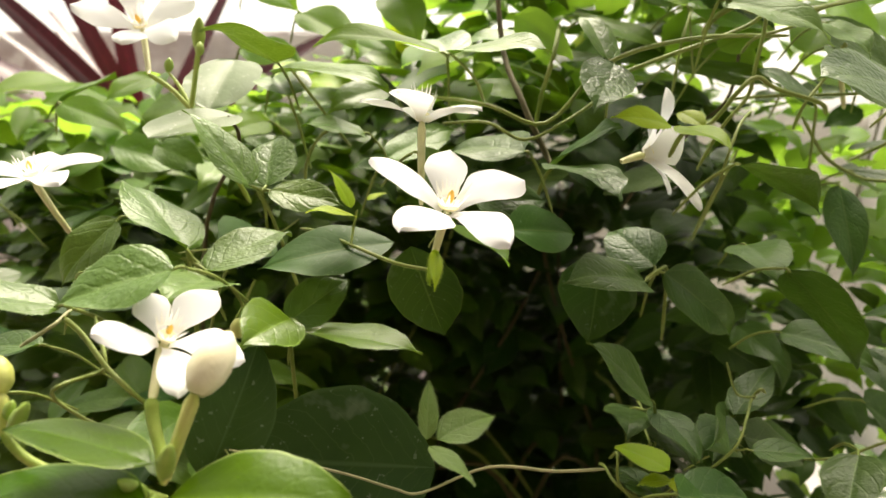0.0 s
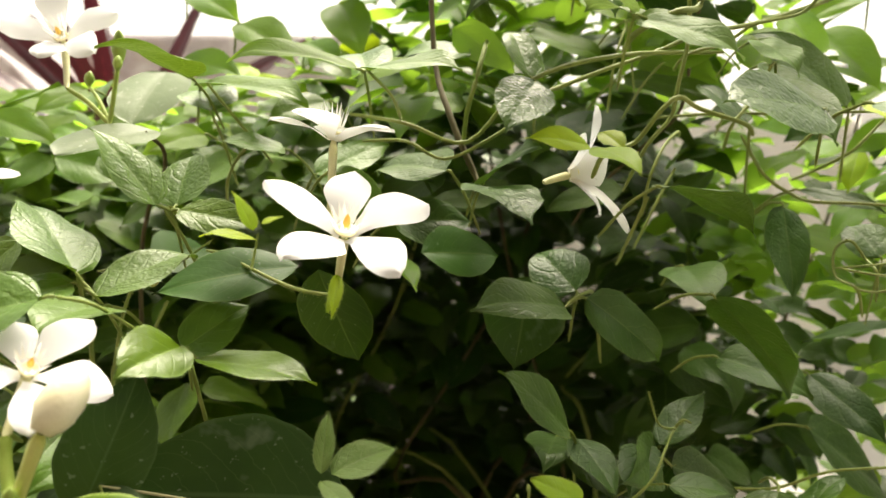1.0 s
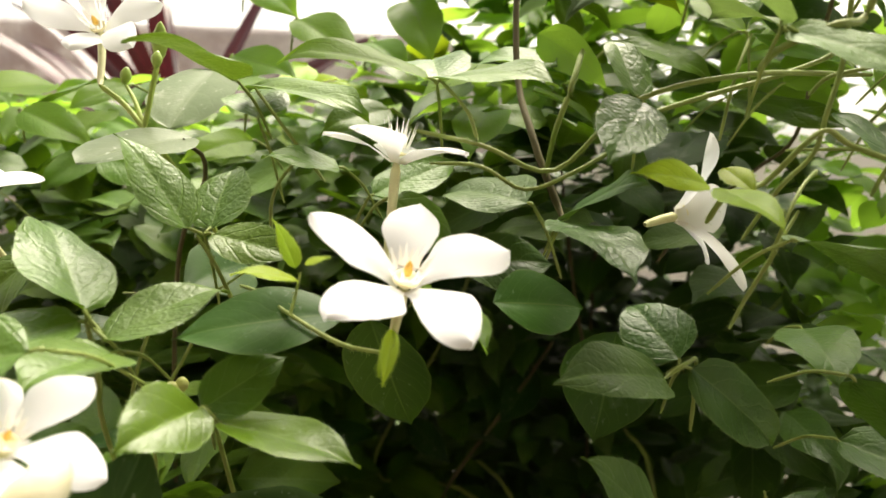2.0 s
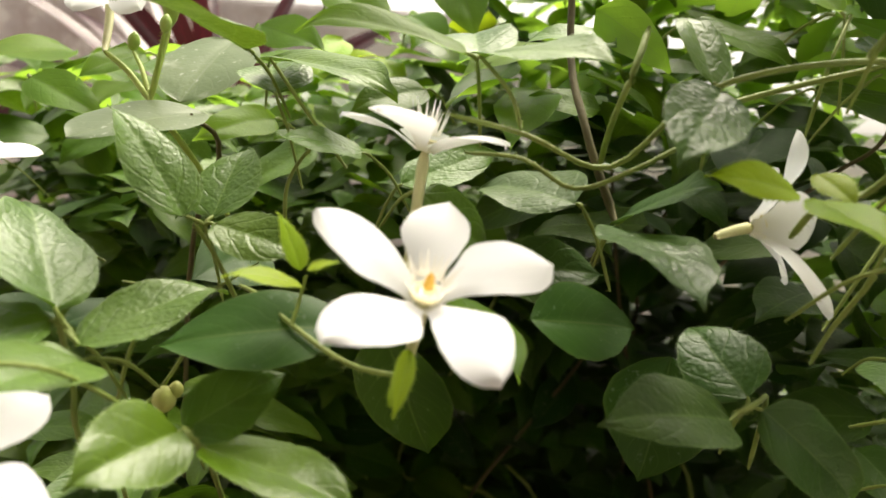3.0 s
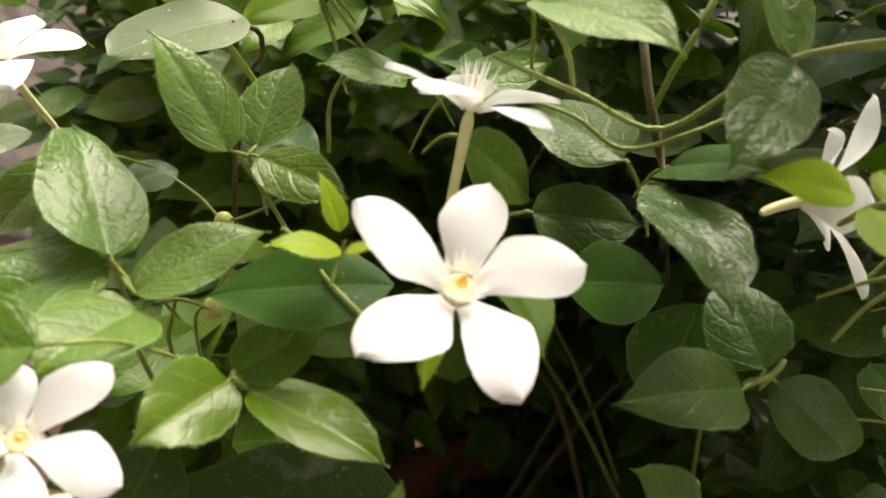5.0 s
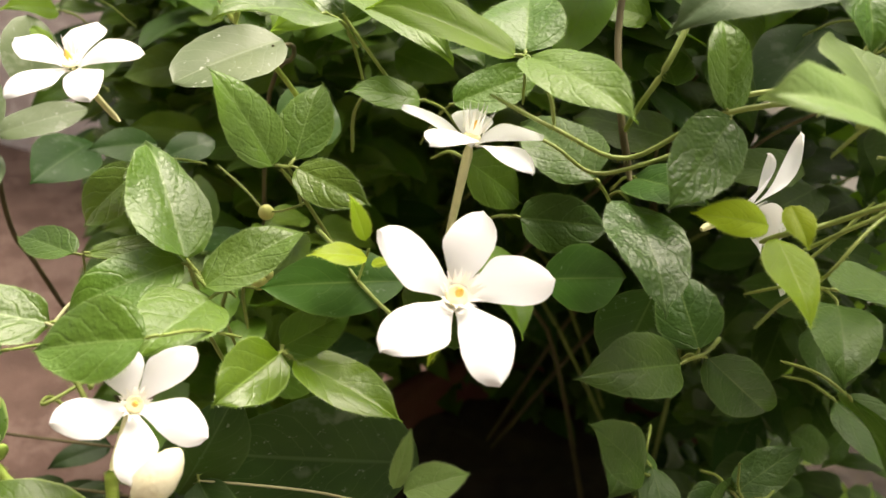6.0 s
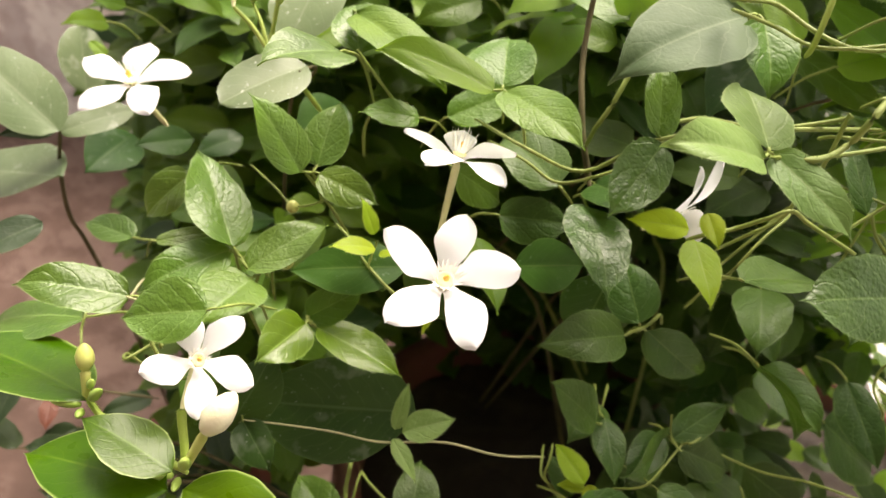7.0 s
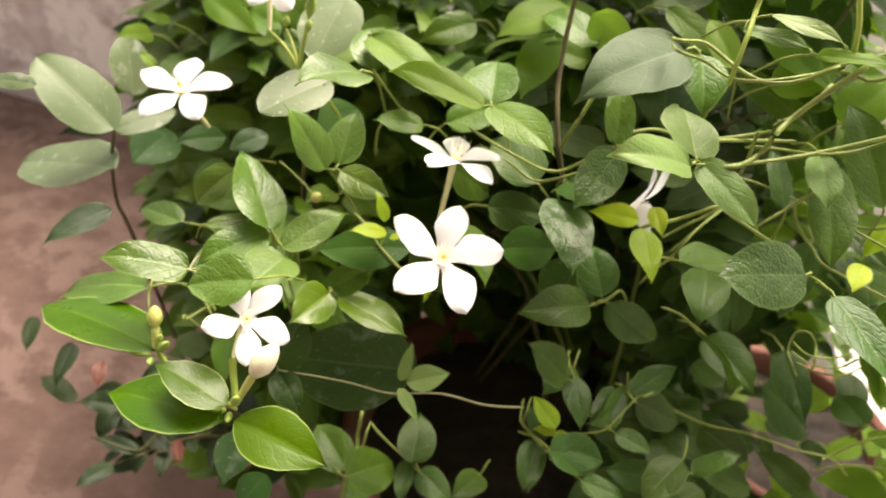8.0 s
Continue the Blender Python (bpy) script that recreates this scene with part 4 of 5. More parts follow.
stem(shrub, "bud_stalk", ((-0.0566, 0.1365, 0.7015), (-0.0560, 0.1350, 0.6980), (-0.0535, 0.1315, 0.6930), (-0.0519, 0.1285, 0.6880)), 0.0014, 0.0011, FRESHSTALK)
flower(shrub, (-0.1306, 0.2323, 0.7425), (-0.029, -0.32, 0.947), ((-0.1336, 0.2506, 0.7482), (-0.1116, 0.2406, 0.7468), (-0.1142, 0.2175, 0.7395), (-0.1383, 0.2135, 0.7357), (-0.1502, 0.2344, 0.7441)), (-0.124, 0.243, 0.720), seed=4)
flower(shrub, (-0.1009, 0.2502, 0.7911), (0.0503, -0.8153, 0.5768), ((-0.1057, 0.2588, 0.8114), (-0.0835, 0.2539, 0.7985), (-0.0864, 0.2418, 0.7846), (-0.1030, 0.2399, 0.7832), (-0.1233, 0.2500, 0.7966)), (-0.0951, 0.2417, 0.7731), seed=5, fringe=0.30)
flower(shrub, (0.0645, 0.2247, 0.7480), (0.9774, 0.1138, 0.1782), ((0.0712, 0.2352, 0.7680), (0.0706, 0.2152, 0.7527), (0.0789, 0.2211, 0.7314), (0.0735, 0.2368, 0.7358), (0.0681, 0.2429, 0.7580)), (0.0526, 0.2171, 0.7455), seed=6, label="white flower turned away, half hidden in the vine")
flower(shrub, (0.158, 0.297, 0.790), (0.05, -0.25, 0.97), ((0.159, 0.316, 0.796), (0.177, 0.302, 0.794), (0.170, 0.280, 0.786), (0.148, 0.279, 0.786), (0.139, 0.301, 0.792)), (0.162, 0.300, 0.765), seed=7, label="white flower deep in the sunny side of the vine")
bud(shrub, (-0.0519, 0.1280, 0.6880), (-0.0456, 0.1293, 0.7050), (-0.0406, 0.1364, 0.7148), 0.0040)
bud(shrub, (-0.086, 0.136, 0.694), (-0.0875, 0.139, 0.7015), (-0.089, 0.142, 0.7085), 0.0026, PALEBUD, "slim yellow-green flower bud")
for base, top, fat in (((-0.052, 0.128, 0.689), (-0.049, 0.125, 0.697), 0.0018), ((-0.054, 0.126, 0.687), (-0.057, 0.121, 0.692), 0.0014), ((-0.053, 0.127, 0.685), (-0.051, 0.121, 0.688), 0.0013),
                       ((-0.084, 0.135, 0.695), (-0.0795, 0.1345, 0.7015), 0.0016), ((-0.087, 0.1345, 0.692), (-0.0955, 0.1325, 0.6925), 0.0015), ((-0.0865, 0.134, 0.6905), (-0.0850, 0.130, 0.6925), 0.0013), ((-0.0855, 0.137, 0.697), (-0.0840, 0.137, 0.701), 0.0012),
                       ((-0.0809, 0.2476, 0.7812), (-0.0784, 0.2433, 0.7913), 0.0022), ((-0.0908, 0.2469, 0.7742), (-0.0900, 0.2469, 0.7790), 0.0016), ((-0.0778, 0.2392, 0.7785), (-0.0772, 0.2392, 0.7830), 0.0015)):
    small_bud(shrub, base, top, fat)

# stalks and runners
for end, r in (((-0.0951, 0.2417, 0.7731), 0.0011), ((-0.0809, 0.2476, 0.7815), 0.0009), ((-0.0908, 0.2469, 0.7745), 0.0006), ((-0.0778, 0.2392, 0.7788), 0.0006), ((-0.070, 0.265, 0.730), 0.0013)):
    stem(shrub, "bud_stalk", ((-0.081, 0.2390, 0.7618), Vector((-0.081, 0.2400, 0.7640)).lerp(Vector(end), 0.5), end), 0.0008, r * 0.7, FRESHSTALK)
stem(shrub, "bud_stalk", ((-0.0855, 0.1355, 0.6945), (-0.080, 0.134, 0.690), (-0.070, 0.133, 0.686), (-0.052, 0.130, 0.684)), 0.0009, 0.0011, FRESHSTALK)
stem(vine, "petiole", ((-0.0535, 0.2095, 0.7375), (-0.050, 0.215, 0.728), (-0.046, 0.235, 0.70)), 0.00056, 0.00080, STALK)
stem(vine, "petiole", ((-0.0636, 0.180, 0.7240), (-0.0640, 0.183, 0.7160), (-0.0641, 0.1857, 0.7075), (-0.0647, 0.1884, 0.6967), (-0.064, 0.205, 0.66)), 0.00064, 0.00075, STALK)
stem(vine, "petiole", ((-0.0586, 0.1785, 0.7190), (-0.0610, 0.1800, 0.7210), (-0.0636, 0.180, 0.7236)), 0.00056, 0.00056, STALK)
stem(vine, "petiole", ((-0.0600, 0.203, 0.7180), (-0.0629, 0.202, 0.7103), (-0.0666, 0.2037, 0.6968), (-0.0686, 0.2061, 0.6858), (-0.068, 0.22, 0.65)), 0.00056, 0.00070, STALK)
stem(vine, "petiole", ((-0.0570, 0.2180, 0.7100), (-0.0598, 0.2166, 0.7037), (-0.0632, 0.2145, 0.6968), (-0.0661, 0.2129, 0.6912), (-0.068, 0.22, 0.67)), 0.00056, 0.00064, STALK)
egg([Vector((-0.0612, 0.2136, 0.6990 - 0.0062 * h)) for h in (0.0, 0.1, 0.3, 0.5, 0.7, 0.9, 1.0)], [0.0027 * r for r in (0.25, 0.6, 0.93, 1.0, 0.9, 0.55, 0.15)], PALEBUD, "seed_ball", vine, "round pale green seed pod")
egg([Vector((-0.0592, 0.2150, 0.7000 - 0.0040 * h)) for h in (0.0, 0.1, 0.3, 0.5, 0.7, 0.9, 1.0)], [0.0017 * r for r in (0.25, 0.6, 0.93, 1.0, 0.9, 0.55, 0.15)], PALEBUD, "seed_ball", vine, "round pale green seed pod")
stem(vine, "petiole", ((-0.035, 0.178, 0.7045), (-0.038, 0.1775, 0.707), (-0.041, 0.19, 0.70), (-0.045, 0.22, 0.66)), 0.00056, 0.00080, STALK)
stem(vine, "runner", ((-0.0468, 0.1520, 0.6843), (-0.0357, 0.1598, 0.6782), (-0.0233, 0.1681, 0.6711), (-0.0124, 0.1746, 0.6642), (-0.0055, 0.1796, 0.6606), (0.012, 0.181, 0.667), (0.030, 0.185, 0.664), (0.046, 0.193, 0.661)), 0.00036, 0.00058, THREAD, "thin pale runner of the vine")
stem(vine, "runner", ((-0.0395, 0.2015, 0.7275), (-0.0330, 0.1965, 0.7270), (-0.024, 0.189, 0.7245), (-0.012, 0.184, 0.7205), (-0.003, 0.188, 0.718)), 0.00056, 0.00064, STALK)
stem(vine, "petiole", ((-0.024, 0.1885, 0.7245), (-0.0235, 0.191, 0.729), (-0.0225, 0.1905, 0.7335)), 0.00048, 0.00040, STALK)
stem(vine, "petiole", ((-0.030, 0.237, 0.757), (-0.039, 0.239, 0.754), (-0.0445, 0.239, 0.744), (-0.045, 0.242, 0.730)), 0.00056, 0.00072, STALK)
stem(vine, "twining_stem", ((0.0, 0.226, 0.757), (0.013, 0.219, 0.757), (0.024, 0.220, 0.752), (0.036, 0.222, 0.757), (0.05, 0.226, 0.766)), 0.00056, 0.00072, STALK)
stem(vine, "petiole", ((-0.088, 0.240, 0.715), (-0.072, 0.226, 0.718), (-0.062, 0.220, 0.7165), (-0.052, 0.218, 0.722), (-0.044, 0.222, 0.728)), 0.00040, 0.00040, STALK)
egg([Vector((-0.062, 0.2195, 0.7185 - 0.0046 * h)) for h in (0.0, 0.1, 0.3, 0.5, 0.7, 0.9, 1.0)], [0.0023 * r for r in (0.2, 0.6, 0.93, 1.0, 0.93, 0.6, 0.15)], PALEBUD, "seed_ball", vine, "small round pale green fruit")
leaf(shrub, "w", (-0.002, 0.187, 0.7235), (-0.002, 0.177, 0.7150), 0.0031, (0.3, -0.8, 0.5), YOUNG, "bract", "hairy pale green bract")
leaf(shrub, "w", (-0.002, 0.187, 0.7235), (-0.0035, 0.180, 0.7155), 0.0027, (-0.5, -0.7, 0.5), YOUNG, "bract", "hairy pale green bract")
stem(vine, "twining_stem", ((-0.005, 0.222, 0.765), (0.013, 0.217, 0.762), (0.031, 0.222, 0.757), (0.048, 0.219, 0.774), (0.075, 0.225, 0.782), (0.11, 0.24, 0.785)), 0.00064, 0.00096, STALK)
stem(vine, "twining_stem", ((0.035, 0.238, 0.744), (0.026, 0.245, 0.765), (0.020, 0.262, 0.790), (0.018, 0.28, 0.86)), 0.00112, 0.00088, TWIG)
stem(vine, "petiole", ((0.002, 0.218, 0.777), (0.009, 0.218, 0.770), (0.012, 0.217, 0.763)), 0.00056, 0.00064, STALK)
stem(vine, "petiole", ((-0.047, 0.230, 0.774), (-0.040, 0.234, 0.764), (-0.030, 0.24, 0.750)), 0.00056, 0.00064, STALK)
stem(vine, "petiole", ((0.059, 0.208, 0.712), (0.064, 0.211, 0.7145), (0.070, 0.225, 0.71), (0.08, 0.26, 0.68)), 0.00056, 0.00080, STALK)
stem(vine, "petiole", ((0.0715, 0.194, 0.788), (0.085, 0.205, 0.786), (0.11, 0.22, 0.79), (0.14, 0.235, 0.80)), 0.00064, 0.00096, STALK)


# stems and tendrils at the sunny side
stem(vine, "stem", ((0.055, 0.230, 0.813), (0.056, 0.216, 0.817), (0.065, 0.223, 0.816), (0.075, 0.218, 0.813), (0.084, 0.210, 0.813), (0.095, 0.214, 0.815), (0.101, 0.210, 0.822), (0.107, 0.221, 0.821)), 0.00082, 0.00070, STALK)
stem(vine, "stem", ((0.056, 0.229, 0.811), (0.057, 0.215, 0.814), (0.067, 0.221, 0.811), (0.074, 0.212, 0.811), (0.083, 0.210, 0.813), (0.098, 0.216, 0.817), (0.103, 0.212, 0.823), (0.115, 0.212, 0.830), (0.119, 0.219, 0.829)), 0.00068, 0.00058, STALK)
stem(vine, "stem", ((0.076, 0.229, 0.846), (0.075, 0.222, 0.845), (0.075, 0.220, 0.832), (0.074, 0.211, 0.824), (0.074, 0.209, 0.813), (0.076, 0.219, 0.806)), 0.00082, 0.00070, FRESHSTALK)
stem(vine, "stem", ((0.111, 0.215, 0.823), (0.106, 0.204, 0.825), (0.100, 0.206, 0.814), (0.095, 0.206, 0.805), (0.091, 0.199, 0.802), (0.090, 0.203, 0.792), (0.082, 0.196, 0.789), (0.074, 0.203, 0.785), (0.072, 0.209, 0.781)), 0.0012, 0.00102, STALK)
stem(vine, "stem", ((0.107, 0.224, 0.813), (0.104, 0.217, 0.813), (0.100, 0.216, 0.804), (0.095, 0.212, 0.802), (0.095, 0.221, 0.796)), 0.0006, 0.00051, STALK)
stem(vine, "stem", ((0.066, 0.215, 0.747), (0.068, 0.208, 0.754), (0.077, 0.212, 0.757), (0.082, 0.207, 0.765), (0.087, 0.207, 0.769), (0.093, 0.208, 0.766), (0.105, 0.207, 0.762), (0.109, 0.211, 0.759)), 0.0009, 0.00076, STALK)
stem(vine, "stem", ((0.094, 0.228, 0.759), (0.091, 0.220, 0.760), (0.085, 0.212, 0.756), (0.080, 0.207, 0.747), (0.081, 0.217, 0.736)), 0.0006, 0.00051, STALK)
stem(vine, "stem", ((0.105, 0.222, 0.755), (0.105, 0.216, 0.762), (0.112, 0.219, 0.770), (0.115, 0.215, 0.779), (0.121, 0.227, 0.776)), 0.00068, 0.00058, STALK)
stem(vine, "stem", ((0.094, 0.237, 0.779), (0.096, 0.231, 0.783), (0.106, 0.228, 0.786), (0.111, 0.221, 0.790), (0.119, 0.222, 0.792), (0.128, 0.226, 0.795), (0.134, 0.222, 0.803), (0.140, 0.230, 0.801)), 0.00068, 0.00058, STALK)
stem(vine, "stem", ((0.098, 0.225, 0.852), (0.096, 0.215, 0.851), (0.099, 0.212, 0.842), (0.102, 0.211, 0.835), (0.104, 0.210, 0.828), (0.108, 0.216, 0.824)), 0.0009, 0.00076, FRESHSTALK)
stem(vine, "stem", ((0.105, 0.216, 0.820), (0.106, 0.209, 0.822), (0.111, 0.207, 0.822), (0.115, 0.203, 0.826), (0.120, 0.212, 0.824)), 0.00075, 0.00064, STALK)
stem(vine, "stem", ((0.139, 0.204, 0.710), (0.133, 0.197, 0.719), (0.131, 0.204, 0.721), (0.131, 0.206, 0.728), (0.134, 0.204, 0.731), (0.139, 0.205, 0.726), (0.139, 0.199, 0.723), (0.143, 0.205, 0.714)), 0.00052, 0.00044, STALK)
stem(vine, "stem", ((0.132, 0.207, 0.723), (0.136, 0.199, 0.725), (0.144, 0.200, 0.726), (0.150, 0.201, 0.730)), 0.00045, 0.00038, STALK)
stem(vine, "stem", ((0.130, 0.200, 0.724), (0.137, 0.197, 0.723), (0.147, 0.199, 0.723), (0.150, 0.196, 0.732)), 0.00045, 0.00038, STALK)
stem(vine, "stem", ((0.135, 0.202, 0.718), (0.142, 0.200, 0.718), (0.147, 0.193, 0.725), (0.153, 0.197, 0.728)), 0.00045, 0.00038, STALK)
stem(vine, "stem", ((0.109, 0.235, 0.646), (0.129, 0.229, 0.648), (0.143, 0.222, 0.657), (0.160, 0.217, 0.661), (0.176, 0.216, 0.663), (0.183, 0.211, 0.661)), 0.0006, 0.00051, STALK)
stem(vine, "stem", ((0.172, 0.214, 0.663), (0.177, 0.219, 0.662), (0.184, 0.220, 0.673), (0.192, 0.221, 0.681)), 0.00055, 0.00047, STALK)
stem(vine, "stem", ((0.172, 0.214, 0.655), (0.181, 0.213, 0.665), (0.196, 0.213, 0.670)), 0.00055, 0.00047, STALK)
stem(vine, "stem", ((0.060, 0.190, 0.654), (0.064, 0.186, 0.660), (0.071, 0.188, 0.662), (0.078, 0.185, 0.671), (0.083, 0.191, 0.677), (0.088, 0.200, 0.679), (0.090, 0.199, 0.682), (0.095, 0.207, 0.678)), 0.00052, 0.00044, STALK)
stem(vine, "stem", ((0.081, 0.202, 0.689), (0.084, 0.201, 0.680), (0.087, 0.195, 0.681)), 0.00045, 0.00038, STALK)
stem(vine, "stem", ((0.045, 0.199, 0.660), (0.045, 0.192, 0.662), (0.046, 0.185, 0.661), (0.051, 0.185, 0.657), (0.058, 0.181, 0.656), (0.063, 0.176, 0.660), (0.068, 0.183, 0.649)), 0.00052, 0.00044, STALK)
stem(vine, "runner", ((-0.089, 0.159, 0.713), (-0.083, 0.156, 0.716), (-0.072, 0.153, 0.719), (-0.062, 0.159, 0.716), (-0.063, 0.168, 0.708)), 0.00052, 0.00044, THREAD)
stem(vine, "stem", ((-0.100, 0.153, 0.685), (-0.095, 0.147, 0.697), (-0.099, 0.153, 0.700), (-0.100, 0.157, 0.703), (-0.104, 0.166, 0.700)), 0.00052, 0.00044, STALK)
stem(vine, "stem", ((0.037, 0.239, 0.788), (0.034, 0.232, 0.777), (0.031, 0.234, 0.766), (0.030, 0.241, 0.756)), 0.00105, 0.00089, STALK)
stem(vine, "stem", ((0.123, 0.295, 0.844), (0.124, 0.304, 0.817), (0.123, 0.309, 0.801), (0.120, 0.311, 0.772), (0.110, 0.319, 0.759), (0.090, 0.322, 0.739), (0.079, 0.324, 0.722)), 0.0008, 0.00068, TWIG)
stem(vine, "stem", ((0.091, 0.240, 0.765), (0.105, 0.238, 0.766), (0.124, 0.230, 0.766), (0.148, 0.214, 0.766), (0.159, 0.203, 0.766), (0.173, 0.192, 0.767)), 0.0006, 0.00051, STALK)
stem(vine, "stem", ((0.054, 0.240, 0.772), (0.062, 0.241, 0.775), (0.073, 0.233, 0.779), (0.082, 0.231, 0.782), (0.094, 0.232, 0.787), (0.098, 0.231, 0.790)), 0.0009, 0.00076, STALK)
stem(vine, "stem", ((0.100, 0.250, 0.749), (0.093, 0.245, 0.738), (0.086, 0.244, 0.723)), 0.00068, 0.00058, STALK)
stem(vine, "stem", ((0.078, 0.254, 0.767), (0.078, 0.246, 0.783), (0.083, 0.252, 0.796)), 0.0006, 0.00051, STALK)
stem(vine, "stem", ((0.121, 0.250, 0.760), (0.129, 0.249, 0.747), (0.137, 0.246, 0.741), (0.141, 0.240, 0.739), (0.152, 0.234, 0.739), (0.169, 0.227, 0.738)), 0.00075, 0.00064, STALK)
stem(vine, "stem", ((0.142, 0.258, 0.745), (0.150, 0.260, 0.748), (0.158, 0.251, 0.755), (0.169, 0.252, 0.766), (0.177, 0.245, 0.776), (0.185, 0.238, 0.791)), 0.00075, 0.00064, STALK)
stem(vine, "stem", ((0.087, 0.203, 0.800), (0.089, 0.208, 0.784), (0.087, 0.208, 0.773), (0.086, 0.210, 0.764), (0.080, 0.211, 0.756), (0.076, 0.220, 0.743)), 0.00075, 0.00064, STALK)
stem(vine, "stem", ((0.081, 0.211, 0.742), (0.078, 0.218, 0.730), (0.074, 0.216, 0.722)), 0.00068, 0.00058, STALK)
stem(vine, "stem", ((-0.118, 0.209, 0.576), (-0.127, 0.190, 0.567), (-0.133, 0.176, 0.563), (-0.155, 0.174, 0.566)), 0.0006, 0.00051, TWIG)
stem(vine, "stem", ((-0.125, 0.221, 0.588), (-0.157, 0.210, 0.593), (-0.179, 0.198, 0.603)), 0.0006, 0.00051, TWIG)
stem(vine, "stem", ((-0.129, 0.193, 0.563), (-0.142, 0.193, 0.568), (-0.151, 0.191, 0.572)), 0.00052, 0.00044, TWIG)
stem(vine, "stem", ((-0.123, 0.191, 0.562), (-0.124, 0.184, 0.549), (-0.119, 0.175, 0.550)), 0.00052, 0.00044, TWIG)
stem(vine, "stem", ((-0.081, 0.152, 0.714), (-0.077, 0.152, 0.710), (-0.071, 0.149, 0.704), (-0.066, 0.147, 0.700), (-0.064, 0.154, 0.693)), 0.0008, 0.00068, STALK)
stem(vine, "stem", ((-0.079, 0.162, 0.712), (-0.073, 0.153, 0.704), (-0.077, 0.158, 0.700), (-0.081, 0.148, 0.700), (-0.085, 0.154, 0.695), (-0.079, 0.155, 0.690), (-0.073, 0.154, 0.688)), 0.0006, 0.00051, STALK)
stem(vine, "runner", ((-0.096, 0.161, 0.705), (-0.088, 0.161, 0.710), (-0.087, 0.169, 0.712), (-0.077, 0.166, 0.713)), 0.0006, 0.00051, THREAD)
stem(vine, "stem", ((-0.025, 0.201, 0.621), (-0.022, 0.190, 0.628), (-0.022, 0.187, 0.617), (-0.020, 0.181, 0.613), (-0.020, 0.169, 0.613), (-0.020, 0.166, 0.603), (-0.021, 0.166, 0.594)), 0.0011, 0.00094, STALK)
stem(vine, "stem", ((-0.019, 0.197, 0.616), (-0.014, 0.191, 0.619), (-0.007, 0.188, 0.617), (0.002, 0.186, 0.613), (0.010, 0.180, 0.615), (0.013, 0.186, 0.604)), 0.0007, 0.00059, STALK)
stem(vine, "stem", ((-0.019, 0.197, 0.616), (-0.018, 0.188, 0.620), (-0.018, 0.183, 0.615), (-0.019, 0.175, 0.612), (-0.021, 0.177, 0.602)), 0.0006, 0.00051, STALK)
stem(vine, "stem", ((0.048, 0.200, 0.661), (0.047, 0.187, 0.668), (0.047, 0.185, 0.661), (0.052, 0.184, 0.656), (0.056, 0.177, 0.660), (0.060, 0.178, 0.656), (0.065, 0.183, 0.648)), 0.0005, 0.00042, STALK)
stem(vine, "stem", ((0.064, 0.231, 0.667), (0.063, 0.223, 0.668), (0.063, 0.218, 0.663), (0.063, 0.211, 0.660), (0.064, 0.215, 0.650)), 0.0005, 0.00042, STALK)


# ---- depth of the plant: leaves behind the front layer ----
INWARD = Vector((-0.03, 0.90, -0.36)).normalized()


def join_petioles():
    """Short stalks from the leaves of a node to one petiole, which runs into the plant."""
    rest = NODES[:]
    while rest:
        first = rest.pop(0)
        group = [first] + [n for n in rest if (n[0] - first[0]).length < 0.009]
        rest = [n for n in rest if n not in group]
        node = sum((n[0] + n[1] * 0.0018 for n in group), Vector()) / len(group) + INWARD * 0.0012
        back = (sum((n[1] for n in group), Vector()) / len(group) * 0.6 + INWARD + Vector((0, 0, -0.25))).normalized()
        size = min(1.0, sum(n[2] for n in group) / len(group) / 0.026)
        for base, way, _ in group:
            stem(vine, "petiolule", (base - way * 0.0006, base.lerp(node, 0.5) + Vector((0, 0, 0.0003)), node), 0.00050 * size, 0.00060 * size, STALK)
        stem(vine, "petiole", (node, node + back * 0.010, node + back * 0.022 + Vector((0, 0, -0.004))), 0.00060 * size, 0.00050 * size, STALK)


join_petioles()


def behind_front(q):
    """True where q lies well inside the plant, behind every leaf of the front near it."""
    for m in FRONT:
        d = q - m
        deep = d.dot(INWARD)
        if deep < (0.062 if m.z < 0.735 else 0.042) and (d - INWARD * deep).length < 0.036:
            return False
    return True


def inside(x, y, z):
    """The outline of the plant: a mound, higher to the right, closed at the back."""
    top = 0.785 + (0.60 if y > 0.34 else 0.35) * (x + 0.10) if x > -0.10 else 0.784
    left = -0.165 - 0.82 * (y - 0.30)
    if x < -0.07 and y < (0.235 if z > 0.66 else 0.215):
        return False
    if z > min(top, 0.93) or x < left or y < 0.232 - 0.35 * max(0.0, 0.68 - z):
        return False
    # a hollow under the canopy, where only stems stand
    roof = 0.715 if x < -0.06 else 0.742 if x < 0.11 else 0.70
    if -0.14 < x < 0.12 and y < (0.25 if x < -0.075 else 0.46) and z < roof - 0.10 * max(0.0, y - 0.25):
        return False
    # a gap beside the brown twig, through which the parapet shows
    if abs(x - 0.062 - 0.24 * (y - 0.24)) < 0.020 and abs(z - 0.778 + 0.36 * (y - 0.24)) < 0.022:
        return False
    return (max(0.0, x - 0.09) / 0.32) ** 2 + ((y - 0.34) / (0.24 if x < 0.24 else 0.16)) ** 2 < 1.0


far = {m.name: ([], m) for m in (YOUNG, BACKLIT, LEAFLET, SHADED, BROAD, SHRUBLEAF)}


